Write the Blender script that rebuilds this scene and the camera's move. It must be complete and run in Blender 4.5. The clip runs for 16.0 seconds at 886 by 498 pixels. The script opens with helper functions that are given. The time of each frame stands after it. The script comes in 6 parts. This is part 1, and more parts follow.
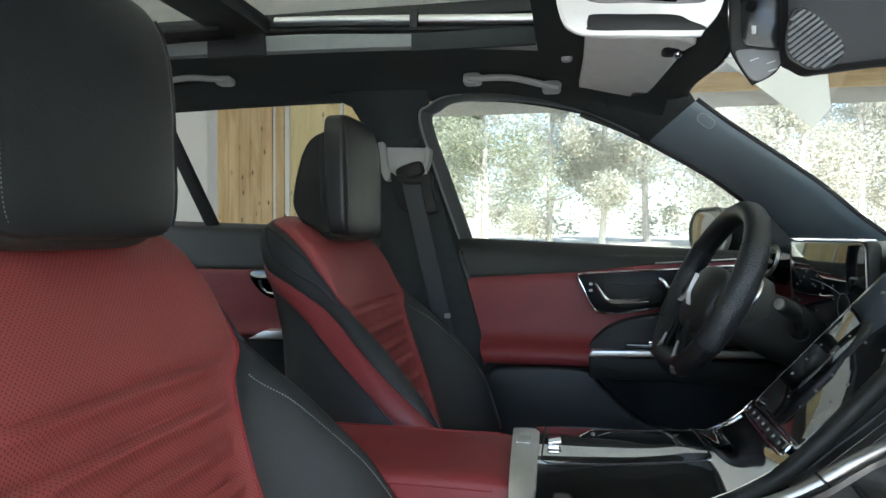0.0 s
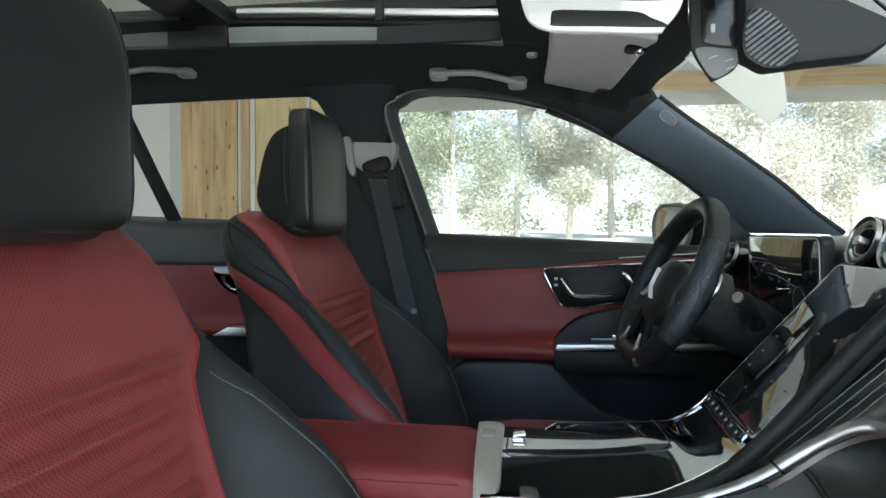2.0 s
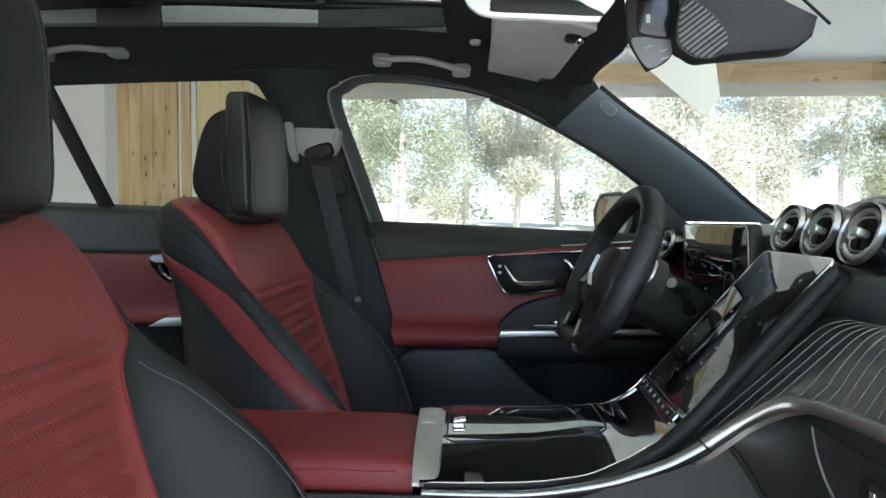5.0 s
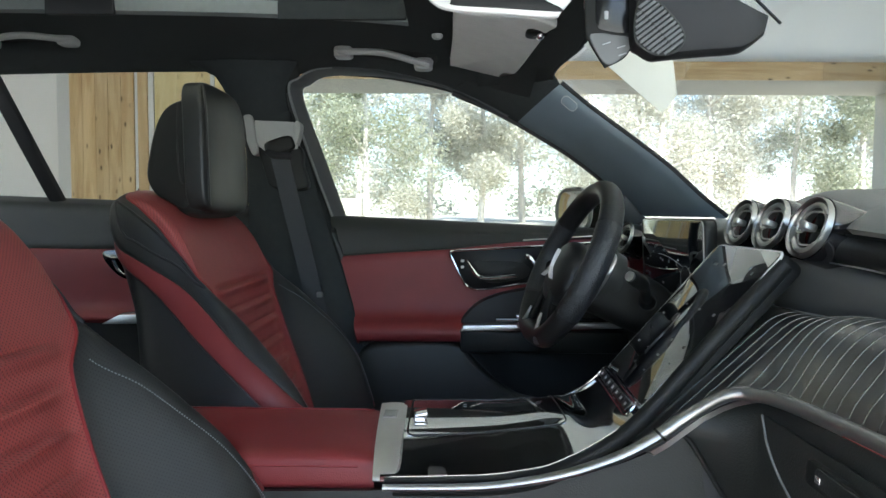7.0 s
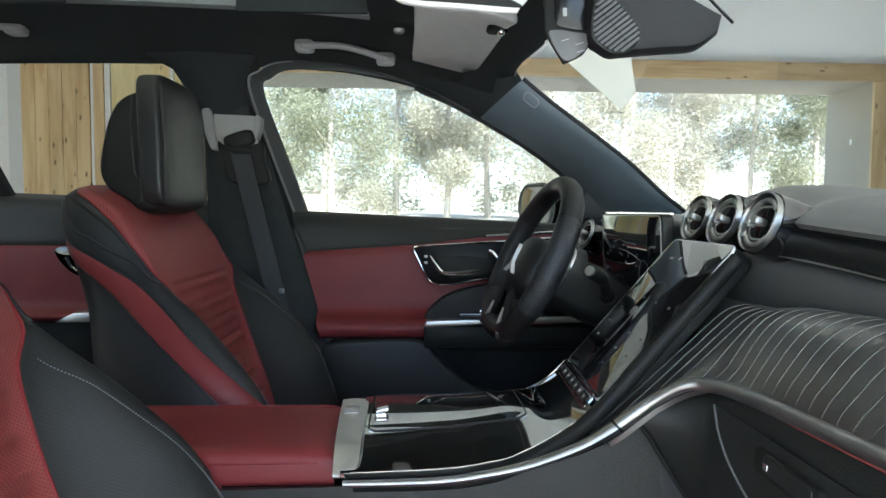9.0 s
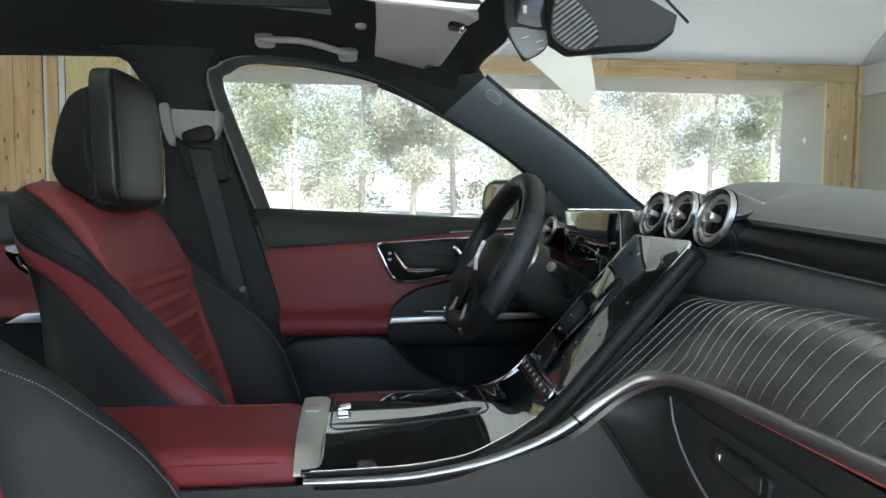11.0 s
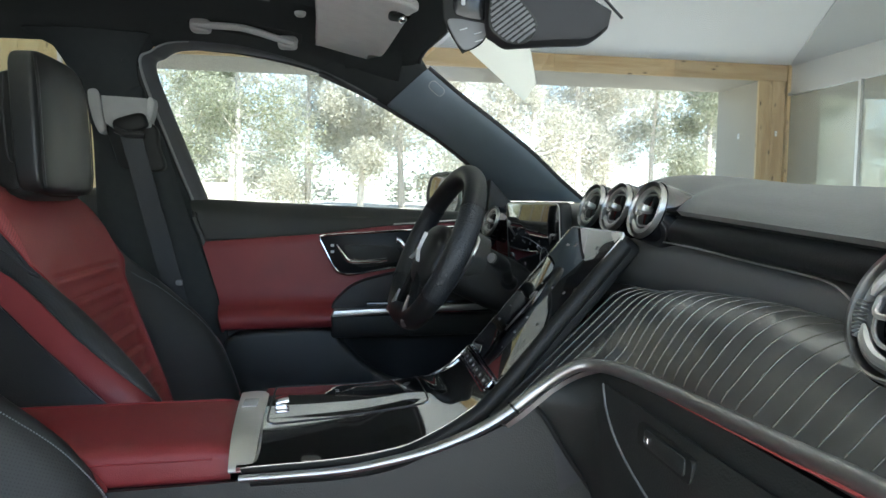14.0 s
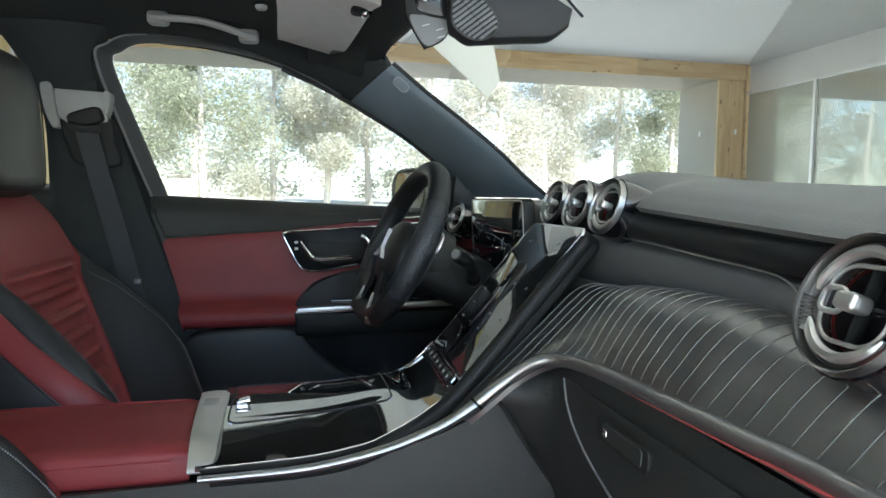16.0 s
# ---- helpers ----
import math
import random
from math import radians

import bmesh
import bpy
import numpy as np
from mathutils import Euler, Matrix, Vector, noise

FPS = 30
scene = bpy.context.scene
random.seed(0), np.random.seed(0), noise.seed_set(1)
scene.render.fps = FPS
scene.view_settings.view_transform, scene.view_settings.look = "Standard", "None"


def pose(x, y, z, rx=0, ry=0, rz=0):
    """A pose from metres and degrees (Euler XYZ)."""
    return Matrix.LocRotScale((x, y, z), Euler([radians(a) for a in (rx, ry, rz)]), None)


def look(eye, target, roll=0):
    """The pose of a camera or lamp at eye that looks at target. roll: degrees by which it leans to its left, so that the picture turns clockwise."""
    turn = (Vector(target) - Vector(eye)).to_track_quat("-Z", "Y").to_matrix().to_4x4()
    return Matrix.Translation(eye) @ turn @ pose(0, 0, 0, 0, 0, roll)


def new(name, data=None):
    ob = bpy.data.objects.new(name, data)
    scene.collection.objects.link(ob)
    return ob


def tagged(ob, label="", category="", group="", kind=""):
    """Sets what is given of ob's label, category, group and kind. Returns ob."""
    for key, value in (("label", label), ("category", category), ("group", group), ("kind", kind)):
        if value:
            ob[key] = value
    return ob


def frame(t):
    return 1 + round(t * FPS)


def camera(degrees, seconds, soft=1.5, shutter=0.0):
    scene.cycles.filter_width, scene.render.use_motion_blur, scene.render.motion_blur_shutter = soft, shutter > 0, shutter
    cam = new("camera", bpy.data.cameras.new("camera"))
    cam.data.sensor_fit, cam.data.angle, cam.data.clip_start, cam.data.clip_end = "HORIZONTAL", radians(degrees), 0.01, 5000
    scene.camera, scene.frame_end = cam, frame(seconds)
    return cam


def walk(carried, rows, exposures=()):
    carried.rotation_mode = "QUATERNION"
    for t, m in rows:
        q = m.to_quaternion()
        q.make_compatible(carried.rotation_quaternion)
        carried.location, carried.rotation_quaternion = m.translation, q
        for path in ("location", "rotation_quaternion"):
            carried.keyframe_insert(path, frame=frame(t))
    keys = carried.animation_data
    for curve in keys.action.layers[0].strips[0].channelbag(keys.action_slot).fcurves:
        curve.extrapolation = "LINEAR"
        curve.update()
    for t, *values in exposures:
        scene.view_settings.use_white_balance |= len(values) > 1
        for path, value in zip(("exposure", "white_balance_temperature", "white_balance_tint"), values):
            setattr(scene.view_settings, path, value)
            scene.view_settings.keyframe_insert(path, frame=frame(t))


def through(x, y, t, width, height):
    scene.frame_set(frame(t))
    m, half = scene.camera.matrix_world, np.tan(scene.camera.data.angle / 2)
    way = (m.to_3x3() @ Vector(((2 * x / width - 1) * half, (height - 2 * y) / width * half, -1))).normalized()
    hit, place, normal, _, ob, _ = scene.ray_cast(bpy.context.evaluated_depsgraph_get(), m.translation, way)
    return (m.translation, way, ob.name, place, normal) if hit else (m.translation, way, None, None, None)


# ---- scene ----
# camera
cam = camera(69.6, 16.0)
PATH = [
    (0, (0.225, -0.819, 1.105), (-0.168, 1.142, 1.06), 0.2),
    (0.5, (0.226, -0.818, 1.104), (-0.144, 1.147, 1.058), 0.2),
    (1, (0.227, -0.819, 1.104), (-0.12, 1.15, 1.056), 0.2),
    (1.5, (0.228, -0.817, 1.103), (-0.094, 1.156, 1.052), 0.2),
    (2, (0.229, -0.817, 1.103), (-0.066, 1.16, 1.046), 0.2),
    (2.5, (0.231, -0.817, 1.103), (-0.039, 1.164, 1.042), 0.2),
    (3, (0.232, -0.815, 1.102), (-0.011, 1.169, 1.035), 0.3),
    (3.5, (0.234, -0.815, 1.101), (0.017, 1.172, 1.027), 0.3),
    (4, (0.236, -0.813, 1.1), (0.048, 1.176, 1.02), 0.3),
    (6.5, (0.243, -0.812, 1.099), (0.187, 1.185, 0.998), 0.4),
    (7, (0.244, -0.811, 1.098), (0.219, 1.186, 0.994), 0.4),
    (7.5, (0.246, -0.811, 1.098), (0.247, 1.186, 0.99), 0.4),
    (8, (0.247, -0.811, 1.098), (0.277, 1.186, 0.987), 0.4),
    (8.5, (0.249, -0.811, 1.098), (0.304, 1.185, 0.984), 0.4),
    (9, (0.251, -0.811, 1.097), (0.332, 1.184, 0.981), 0.4),
    (11.5, (0.259, -0.811, 1.096), (0.471, 1.174, 0.969), 0.4),
    (12, (0.261, -0.811, 1.097), (0.499, 1.17, 0.967), 0.5),
    (12.5, (0.262, -0.811, 1.096), (0.526, 1.167, 0.963), 0.5),
    (13, (0.265, -0.811, 1.096), (0.555, 1.163, 0.957), 0.4),
    (13.5, (0.266, -0.812, 1.095), (0.584, 1.158, 0.952), 0.5),
    (14, (0.268, -0.812, 1.095), (0.615, 1.152, 0.948), 0.5),
    (14.5, (0.27, -0.812, 1.095), (0.641, 1.148, 0.944), 0.5),
    (15, (0.271, -0.812, 1.095), (0.671, 1.142, 0.942), 0.5),
    (15.5, (0.273, -0.812, 1.095), (0.699, 1.136, 0.94), 0.5),
    (16, (0.274, -0.813, 1.095), (0.72, 1.13, 0.938), 0.5),
]
walk(cam, [(t, look(eye, target, roll)) for t, eye, target, roll in PATH], [(0.0, 2.22, 5950, 6)])

# ---------------------------------------------------------------- light
SUN_EL, SUN_AZ = 50.0, 155.0
world = bpy.data.worlds.new("sky_world")
scene.world = world
world.use_nodes = True
wn = world.node_tree.nodes
sky = wn.new("ShaderNodeTexSky")
sky.sky_type = "NISHITA"
sky.sun_disc = False
sky.sun_elevation = radians(SUN_EL)
sky.sun_rotation = radians(SUN_AZ)
sky.air_density, sky.dust_density, sky.ozone_density = 1.0, 1.0, 2.0
wn["Background"].inputs["Strength"].default_value = 0.15
world.node_tree.links.new(sky.outputs[0], wn["Background"].inputs[0])
sun_data = bpy.data.lights.new("sun", "SUN")
sun_data.energy, sun_data.angle, sun_data.color = 4.6, radians(0.5), (1.0, 0.96, 0.90)
sun = new("sun", sun_data)
az, el = radians(SUN_AZ), radians(SUN_EL)
sun_dir = Vector((math.sin(az) * math.cos(el), math.cos(az) * math.cos(el), math.sin(el)))
sun.matrix_world = look(sun_dir * 60, (0, 0, 0))

# ---------------------------------------------------------------- materials


def node_mat(name):
    m = bpy.data.materials.new(name)
    m.use_nodes = True
    nt = m.node_tree
    return m, nt, nt.nodes["Principled BSDF"], nt.nodes, nt.links


def basic(name, col, rough=0.5, metal=0.0, coat=0.0, var=0.15, scale=30.0, bump=0.15, bump_scale=400.0, spec=0.5, bump_dist=0.0006):
    """Base colour with large-scale variation, and a fine grain as bump."""
    m, nt, b, N, L = node_mat(name)
    tc = N.new("ShaderNodeTexCoord")
    n1 = N.new("ShaderNodeTexNoise")
    n1.inputs["Scale"].default_value, n1.inputs["Detail"].default_value = scale, 4
    L.new(tc.outputs["Object"], n1.inputs["Vector"])
    ramp = N.new("ShaderNodeMixRGB")
    ramp.inputs[1].default_value = (*[c * (1 - var) for c in col], 1)
    ramp.inputs[2].default_value = (*[min(1, c * (1 + var)) for c in col], 1)
    L.new(n1.outputs["Fac"], ramp.inputs[0])
    L.new(ramp.outputs[0], b.inputs["Base Color"])
    mr = N.new("ShaderNodeMapRange")
    mr.inputs["To Min"].default_value, mr.inputs["To Max"].default_value = rough * 0.85, min(1, rough * 1.15)
    L.new(n1.outputs["Fac"], mr.inputs["Value"])
    L.new(mr.outputs[0], b.inputs["Roughness"])
    b.inputs["Metallic"].default_value = metal
    b.inputs["Coat Weight"].default_value = coat
    b.inputs["Coat Roughness"].default_value = 0.03
    b.inputs["Specular IOR Level"].default_value = spec
    if bump > 0:
        n2 = N.new("ShaderNodeTexVoronoi")
        n2.inputs["Scale"].default_value = bump_scale
        L.new(tc.outputs["Object"], n2.inputs["Vector"])
        bp = N.new("ShaderNodeBump")
        bp.inputs["Strength"].default_value, bp.inputs["Distance"].default_value = bump, bump_dist
        L.new(n2.outputs["Distance"], bp.inputs["Height"])
        L.new(bp.outputs[0], b.inputs["Normal"])
    return m


def perforated(name, col, rough, pitch=0.0048, relief=0.35):
    """Leather with rows of punched holes, laid out by the mesh's own UV in metres."""
    m, nt, b, N, L = node_mat(name)
    uv = N.new("ShaderNodeUVMap")
    uv.uv_map = "metres"
    sc = N.new("ShaderNodeVectorMath")
    sc.operation = "SCALE"
    sc.inputs["Scale"].default_value = 1 / pitch
    L.new(uv.outputs[0], sc.inputs[0])
    dots = []
    for off in (0.0, 0.5):
        ad = N.new("ShaderNodeVectorMath")
        ad.inputs[1].default_value = (off, off, 0)
        L.new(sc.outputs[0], ad.inputs[0])
        fr = N.new("ShaderNodeVectorMath")
        fr.operation = "FRACTION"
        L.new(ad.outputs[0], fr.inputs[0])
        ds = N.new("ShaderNodeVectorMath")
        ds.operation = "DISTANCE"
        ds.inputs[1].default_value = (0.5, 0.5, 0)
        L.new(fr.outputs[0], ds.inputs[0])
        dots.append(ds)
    mn = N.new("ShaderNodeMath")
    mn.operation = "MINIMUM"
    L.new(dots[0].outputs["Value"], mn.inputs[0])
    L.new(dots[1].outputs["Value"], mn.inputs[1])
    mr = N.new("ShaderNodeMapRange")
    mr.inputs["From Min"].default_value, mr.inputs["From Max"].default_value = 0.13, 0.22
    L.new(mn.outputs[0], mr.inputs["Value"])
    tc = N.new("ShaderNodeTexCoord")
    n1 = N.new("ShaderNodeTexNoise")
    n1.inputs["Scale"].default_value, n1.inputs["Detail"].default_value = 14, 5
    L.new(tc.outputs["Object"], n1.inputs["Vector"])
    tone = N.new("ShaderNodeMixRGB")
    tone.inputs[1].default_value = (*[c * 0.86 for c in col], 1)
    tone.inputs[2].default_value = (*[c * 1.12 for c in col], 1)
    L.new(n1.outputs["Fac"], tone.inputs[0])
    hole = N.new("ShaderNodeMixRGB")
    hole.inputs[1].default_value = (*[c * 0.42 for c in col], 1)
    L.new(mr.outputs[0], hole.inputs[0])
    L.new(tone.outputs[0], hole.inputs[2])
    L.new(hole.outputs[0], b.inputs["Base Color"])
    b.inputs["Roughness"].default_value = rough
    grain = N.new("ShaderNodeTexVoronoi")
    grain.inputs["Scale"].default_value = 700
    L.new(tc.outputs["Object"], grain.inputs["Vector"])
    hh = N.new("ShaderNodeMath")
    hh.operation = "MULTIPLY_ADD"
    hh.inputs[1].default_value = 0.25
    L.new(grain.outputs["Distance"], hh.inputs[0])
    L.new(mr.outputs[0], hh.inputs[2])
    bp = N.new("ShaderNodeBump")
    bp.inputs["Strength"].default_value, bp.inputs["Distance"].default_value = relief, 0.0008
    L.new(hh.outputs[0], bp.inputs["Height"])
    L.new(bp.outputs[0], b.inputs["Normal"])
    return m


def timber(name, light, dark, along="Z", plank=0.16):
    """Spruce boards: long grain, knots and a tone for each object."""
    m, nt, b, N, L = node_mat(name)
    tc = N.new("ShaderNodeTexCoord")
    mp = N.new("ShaderNodeMapping")
    mp.inputs["Scale"].default_value = {"Z": (9, 9, 0.8), "X": (0.8, 9, 9), "Y": (9, 0.8, 9)}[along]
    L.new(tc.outputs["Object"], mp.inputs[0])
    info = N.new("ShaderNodeObjectInfo")
    addv = N.new("ShaderNodeVectorMath")
    L.new(mp.outputs[0], addv.inputs[0])
    mul = N.new("ShaderNodeMath")
    mul.operation = "MULTIPLY"
    mul.inputs[1].default_value = 37
    L.new(info.outputs["Random"], mul.inputs[0])
    L.new(mul.outputs[0], addv.inputs[1])
    n1 = N.new("ShaderNodeTexNoise")
    n1.inputs["Scale"].default_value, n1.inputs["Detail"].default_value, n1.inputs["Distortion"].default_value = 1.6, 6, 0.6
    L.new(addv.outputs[0], n1.inputs["Vector"])
    mp2 = N.new("ShaderNodeMapping")
    mp2.inputs["Scale"].default_value = {"Z": (5, 5, 1.8), "X": (1.8, 5, 5), "Y": (5, 1.8, 5)}[along]
    L.new(addv.outputs[0], mp2.inputs[0])
    mp2.inputs["Scale"].default_value = [v * f for v, f in zip(mp2.inputs["Scale"].default_value, {"Z": (.1, .1, 1.2), "X": (1.2, .1, .1), "Y": (.1, 1.2, .1)}[along])]
    vo = N.new("ShaderNodeTexVoronoi")
    vo.inputs["Scale"].default_value = 2.2
    L.new(mp2.outputs[0], vo.inputs["Vector"])
    kr = N.new("ShaderNodeMapRange")
    kr.inputs["From Min"].default_value, kr.inputs["From Max"].default_value = 0.08, 0.17
    L.new(vo.outputs["Distance"], kr.inputs["Value"])
    mix = N.new("ShaderNodeMixRGB")
    mix.inputs[1].default_value, mix.inputs[2].default_value = (*dark, 1), (*light, 1)
    cr = N.new("ShaderNodeMapRange")
    cr.inputs["From Min"].default_value, cr.inputs["From Max"].default_value = 0.3, 0.62
    L.new(n1.outputs["Fac"], cr.inputs["Value"])
    L.new(cr.outputs[0], mix.inputs[0])
    kn = N.new("ShaderNodeMixRGB")
    kn.inputs[1].default_value = (*[c * 0.35 for c in dark], 1)
    L.new(kr.outputs[0], kn.inputs[0])
    L.new(mix.outputs[0], kn.inputs[2])
    hs = N.new("ShaderNodeHueSaturation")
    vr = N.new("ShaderNodeMapRange")
    vr.inputs["To Min"].default_value, vr.inputs["To Max"].default_value = 0.85, 1.12
    L.new(info.outputs["Random"], vr.inputs["Value"])
    L.new(vr.outputs[0], hs.inputs["Value"])
    L.new(kn.outputs[0], hs.inputs["Color"])
    L.new(hs.outputs[0], b.inputs["Base Color"])
    b.inputs["Roughness"].default_value = 0.65
    bp = N.new("ShaderNodeBump")
    bp.inputs["Strength"].default_value, bp.inputs["Distance"].default_value = 0.3, 0.002
    L.new(n1.outputs["Fac"], bp.inputs["Height"])
    L.new(bp.outputs[0], b.inputs["Normal"])
    return m


def glassy(name, tint=(0.97, 0.98, 0.97), low=0.02, high=0.45):
    """A thin clear pane: mostly lets through, with a reflection that grows at a slant."""
    m, nt, b, N, L = node_mat(name)
    N.remove(b)
    tr, gl, mx, lw = N.new("ShaderNodeBsdfTransparent"), N.new("ShaderNodeBsdfGlossy"), N.new("ShaderNodeMixShader"), N.new("ShaderNodeLayerWeight")
    tr.inputs[0].default_value = (*tint, 1)
    gl.inputs["Roughness"].default_value = 0.01
    lw.inputs["Blend"].default_value = 0.5
    pw = N.new("ShaderNodeMath")
    pw.operation = "POWER"
    pw.inputs[1].default_value = 4.0
    L.new(lw.outputs["Facing"], pw.inputs[0])
    mr = N.new("ShaderNodeMapRange")
    mr.inputs["To Min"].default_value, mr.inputs["To Max"].default_value = low, high
    L.new(pw.outputs[0], mr.inputs["Value"])
    L.new(mr.outputs[0], mx.inputs[0])
    L.new(tr.outputs[0], mx.inputs[1])
    L.new(gl.outputs[0], mx.inputs[2])
    L.new(mx.outputs[0], N["Material Output"].inputs[0])
    return m


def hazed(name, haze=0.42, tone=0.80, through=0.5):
    """A veiled pane: part clear, part pale scatter standing in for reflected light."""
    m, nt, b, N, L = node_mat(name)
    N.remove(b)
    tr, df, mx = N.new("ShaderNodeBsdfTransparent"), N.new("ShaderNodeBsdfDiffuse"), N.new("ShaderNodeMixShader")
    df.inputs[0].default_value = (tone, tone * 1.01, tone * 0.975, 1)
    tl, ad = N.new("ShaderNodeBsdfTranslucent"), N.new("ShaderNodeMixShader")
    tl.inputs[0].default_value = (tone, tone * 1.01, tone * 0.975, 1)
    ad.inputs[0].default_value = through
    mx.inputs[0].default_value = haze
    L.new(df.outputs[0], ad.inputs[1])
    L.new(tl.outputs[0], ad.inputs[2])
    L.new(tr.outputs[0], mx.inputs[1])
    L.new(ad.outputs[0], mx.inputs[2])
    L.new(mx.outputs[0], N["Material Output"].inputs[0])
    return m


def mirrored(name, tone, share):
    """Coated facade glass: a dull mirror over a pale grey body."""
    m, nt, b, N, L = node_mat(name)
    N.remove(b)
    df, gl, mx = N.new("ShaderNodeBsdfDiffuse"), N.new("ShaderNodeBsdfGlossy"), N.new("ShaderNodeMixShader")
    df.inputs[0].default_value = (*tone, 1)
    gl.inputs[0].default_value = (0.66, 0.69, 0.64, 1)
    gl.inputs["Roughness"].default_value = 0.03
    mx.inputs[0].default_value = share
    L.new(df.outputs[0], mx.inputs[1])
    L.new(gl.outputs[0], mx.inputs[2])
    L.new(mx.outputs[0], N["Material Output"].inputs[0])
    return m


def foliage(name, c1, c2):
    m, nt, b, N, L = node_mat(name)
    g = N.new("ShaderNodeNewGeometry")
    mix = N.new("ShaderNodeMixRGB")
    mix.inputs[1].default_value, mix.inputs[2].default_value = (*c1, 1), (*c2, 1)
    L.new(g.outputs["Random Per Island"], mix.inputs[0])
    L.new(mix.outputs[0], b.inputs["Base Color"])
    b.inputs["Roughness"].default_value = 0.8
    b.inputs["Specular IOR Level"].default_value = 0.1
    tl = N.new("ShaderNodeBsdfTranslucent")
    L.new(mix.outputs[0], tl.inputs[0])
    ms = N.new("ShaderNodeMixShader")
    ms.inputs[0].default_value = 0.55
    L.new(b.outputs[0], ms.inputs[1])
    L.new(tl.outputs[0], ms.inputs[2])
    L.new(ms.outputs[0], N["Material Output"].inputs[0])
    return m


def glow(name, col, strength):
    m, nt, b, N, L = node_mat(name)
    b.inputs["Base Color"].default_value = (*col, 1)
    b.inputs["Emission Color"].default_value = (*col, 1)
    b.inputs["Emission Strength"].default_value = strength
    return m


M_RED = basic("red_leather", (0.180, 0.026, 0.028), 0.45, var=0.12, scale=18, bump=0.25, bump_scale=650, spec=0.35)
M_REDP = perforated("red_perforated_leather", (0.29, 0.058, 0.055), 0.45)
M_BLK = basic("black_leather", (0.0135, 0.0148, 0.0145), 0.42, var=0.2, scale=18, bump=0.3, bump_scale=600)
M_BLKP = perforated("black_perforated_leather", (0.015, 0.0165, 0.016), 0.55, relief=0.15)
M_SOFT = basic("black_soft_plastic", (0.0185, 0.0205, 0.0185), 0.5, var=0.2, scale=12, bump=0.3, bump_scale=500)
M_DARK = basic("black_hard_plastic", (0.011, 0.012, 0.0108), 0.55, var=0.2, scale=25, bump=0.2, bump_scale=350, spec=0.32)
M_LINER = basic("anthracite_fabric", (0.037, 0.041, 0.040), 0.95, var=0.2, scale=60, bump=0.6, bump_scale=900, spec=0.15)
M_GREYF = basic("grey_visor_fabric", (0.66, 0.665, 0.64), 0.85, var=0.1, scale=40, bump=0.5, bump_scale=900, spec=0.2)
M_CARPET = basic("black_carpet", (0.010, 0.010, 0.011), 0.95, var=0.3, scale=80, bump=0.8, bump_scale=700, spec=0.1, bump_dist=0.002)
M_PIANO = basic("piano_black", (0.006, 0.006, 0.007), 0.06, coat=1.0, var=0.1, bump=0)
M_CHROME = basic("polished_chrome", (0.82, 0.82, 0.82), 0.08, metal=1.0, var=0.03, bump=0)
M_SATIN = basic("satin_silver", (0.64, 0.64, 0.63), 0.36, metal=1.0, var=0.04, scale=60, bump=0)
M_GREYP = basic("light_grey_plastic", (0.36, 0.36, 0.345), 0.5, var=0.06, bump=0.2)
M_PILLAR = basic("blue_black_pillar_plastic", (0.145, 0.180, 0.205), 0.5, var=0.15, scale=12, bump=0.35, bump_scale=500)
M_WEB = basic("belt_webbing", (0.024, 0.027, 0.030), 0.7, var=0.2, scale=50, bump=0.6, bump_scale=300)
M_RUBBER = basic("black_rubber", (0.012, 0.012, 0.013), 0.6, var=0.2, bump=0.1)
M_REDGLOSS = basic("red_reflection_tint", (0.11, 0.008, 0.006), 0.4, var=0.05, bump=0)
M_MIRROR = basic("mirror_silver", (0.9, 0.9, 0.9), 0.015, metal=1.0, var=0.0, bump=0)
M_THREAD = basic("grey_thread", (0.22, 0.24, 0.26), 0.7, var=0.1, bump=0)
M_REDTHREAD = basic("dark_red_thread", (0.20, 0.015, 0.017), 0.6, var=0.1, bump=0)
M_ICON = basic("pale_icon_print", (0.45, 0.46, 0.47), 0.5, var=0.05, bump=0)
M_SCREEN = basic("dark_display_glass", (0.010, 0.011, 0.013), 0.03, coat=1.0, var=0.1, bump=0)
M_SCREEN.node_tree.nodes["Principled BSDF"].inputs["Coat IOR"].default_value = 3.8
M_GLASS = glassy("clear_glass")
M_DOORGLASS = glassy("green_tinted_door_glass", (0.80, 0.82, 0.80))
M_ROOFGLASS = glassy("tinted_roof_glass", (0.80, 0.81, 0.77))
M_DIMGLASS = glassy("light_blocking_glass", (0.10, 0.11, 0.11))
M_WOODV = timber("spruce_upright", (0.66, 0.49, 0.27), (0.50, 0.33, 0.155), "Z")
M_WOODH = timber("spruce_level", (0.66, 0.49, 0.27), (0.50, 0.33, 0.155), "X")
M_PLY = timber("pale_pine_panel", (0.66, 0.56, 0.31), (0.57, 0.45, 0.22), "Z")
M_CONC = basic("pale_concrete", (0.38, 0.345, 0.27), 0.8, var=0.18, scale=1.6, bump=0.4, bump_scale=90, bump_dist=0.004)
M_CEIL = basic("white_soffit_render", (0.93, 0.915, 0.87), 0.8, var=0.05, scale=0.8, bump=0.3, bump_scale=60, bump_dist=0.003)
M_PANEL = basic("white_wall_panel", (0.74, 0.72, 0.70), 0.6, var=0.05, scale=1.2, bump=0.1, bump_scale=60)
M_ALU = basic("pale_aluminium", (0.62, 0.62, 0.62), 0.4, metal=0.7, var=0.05, bump=0)
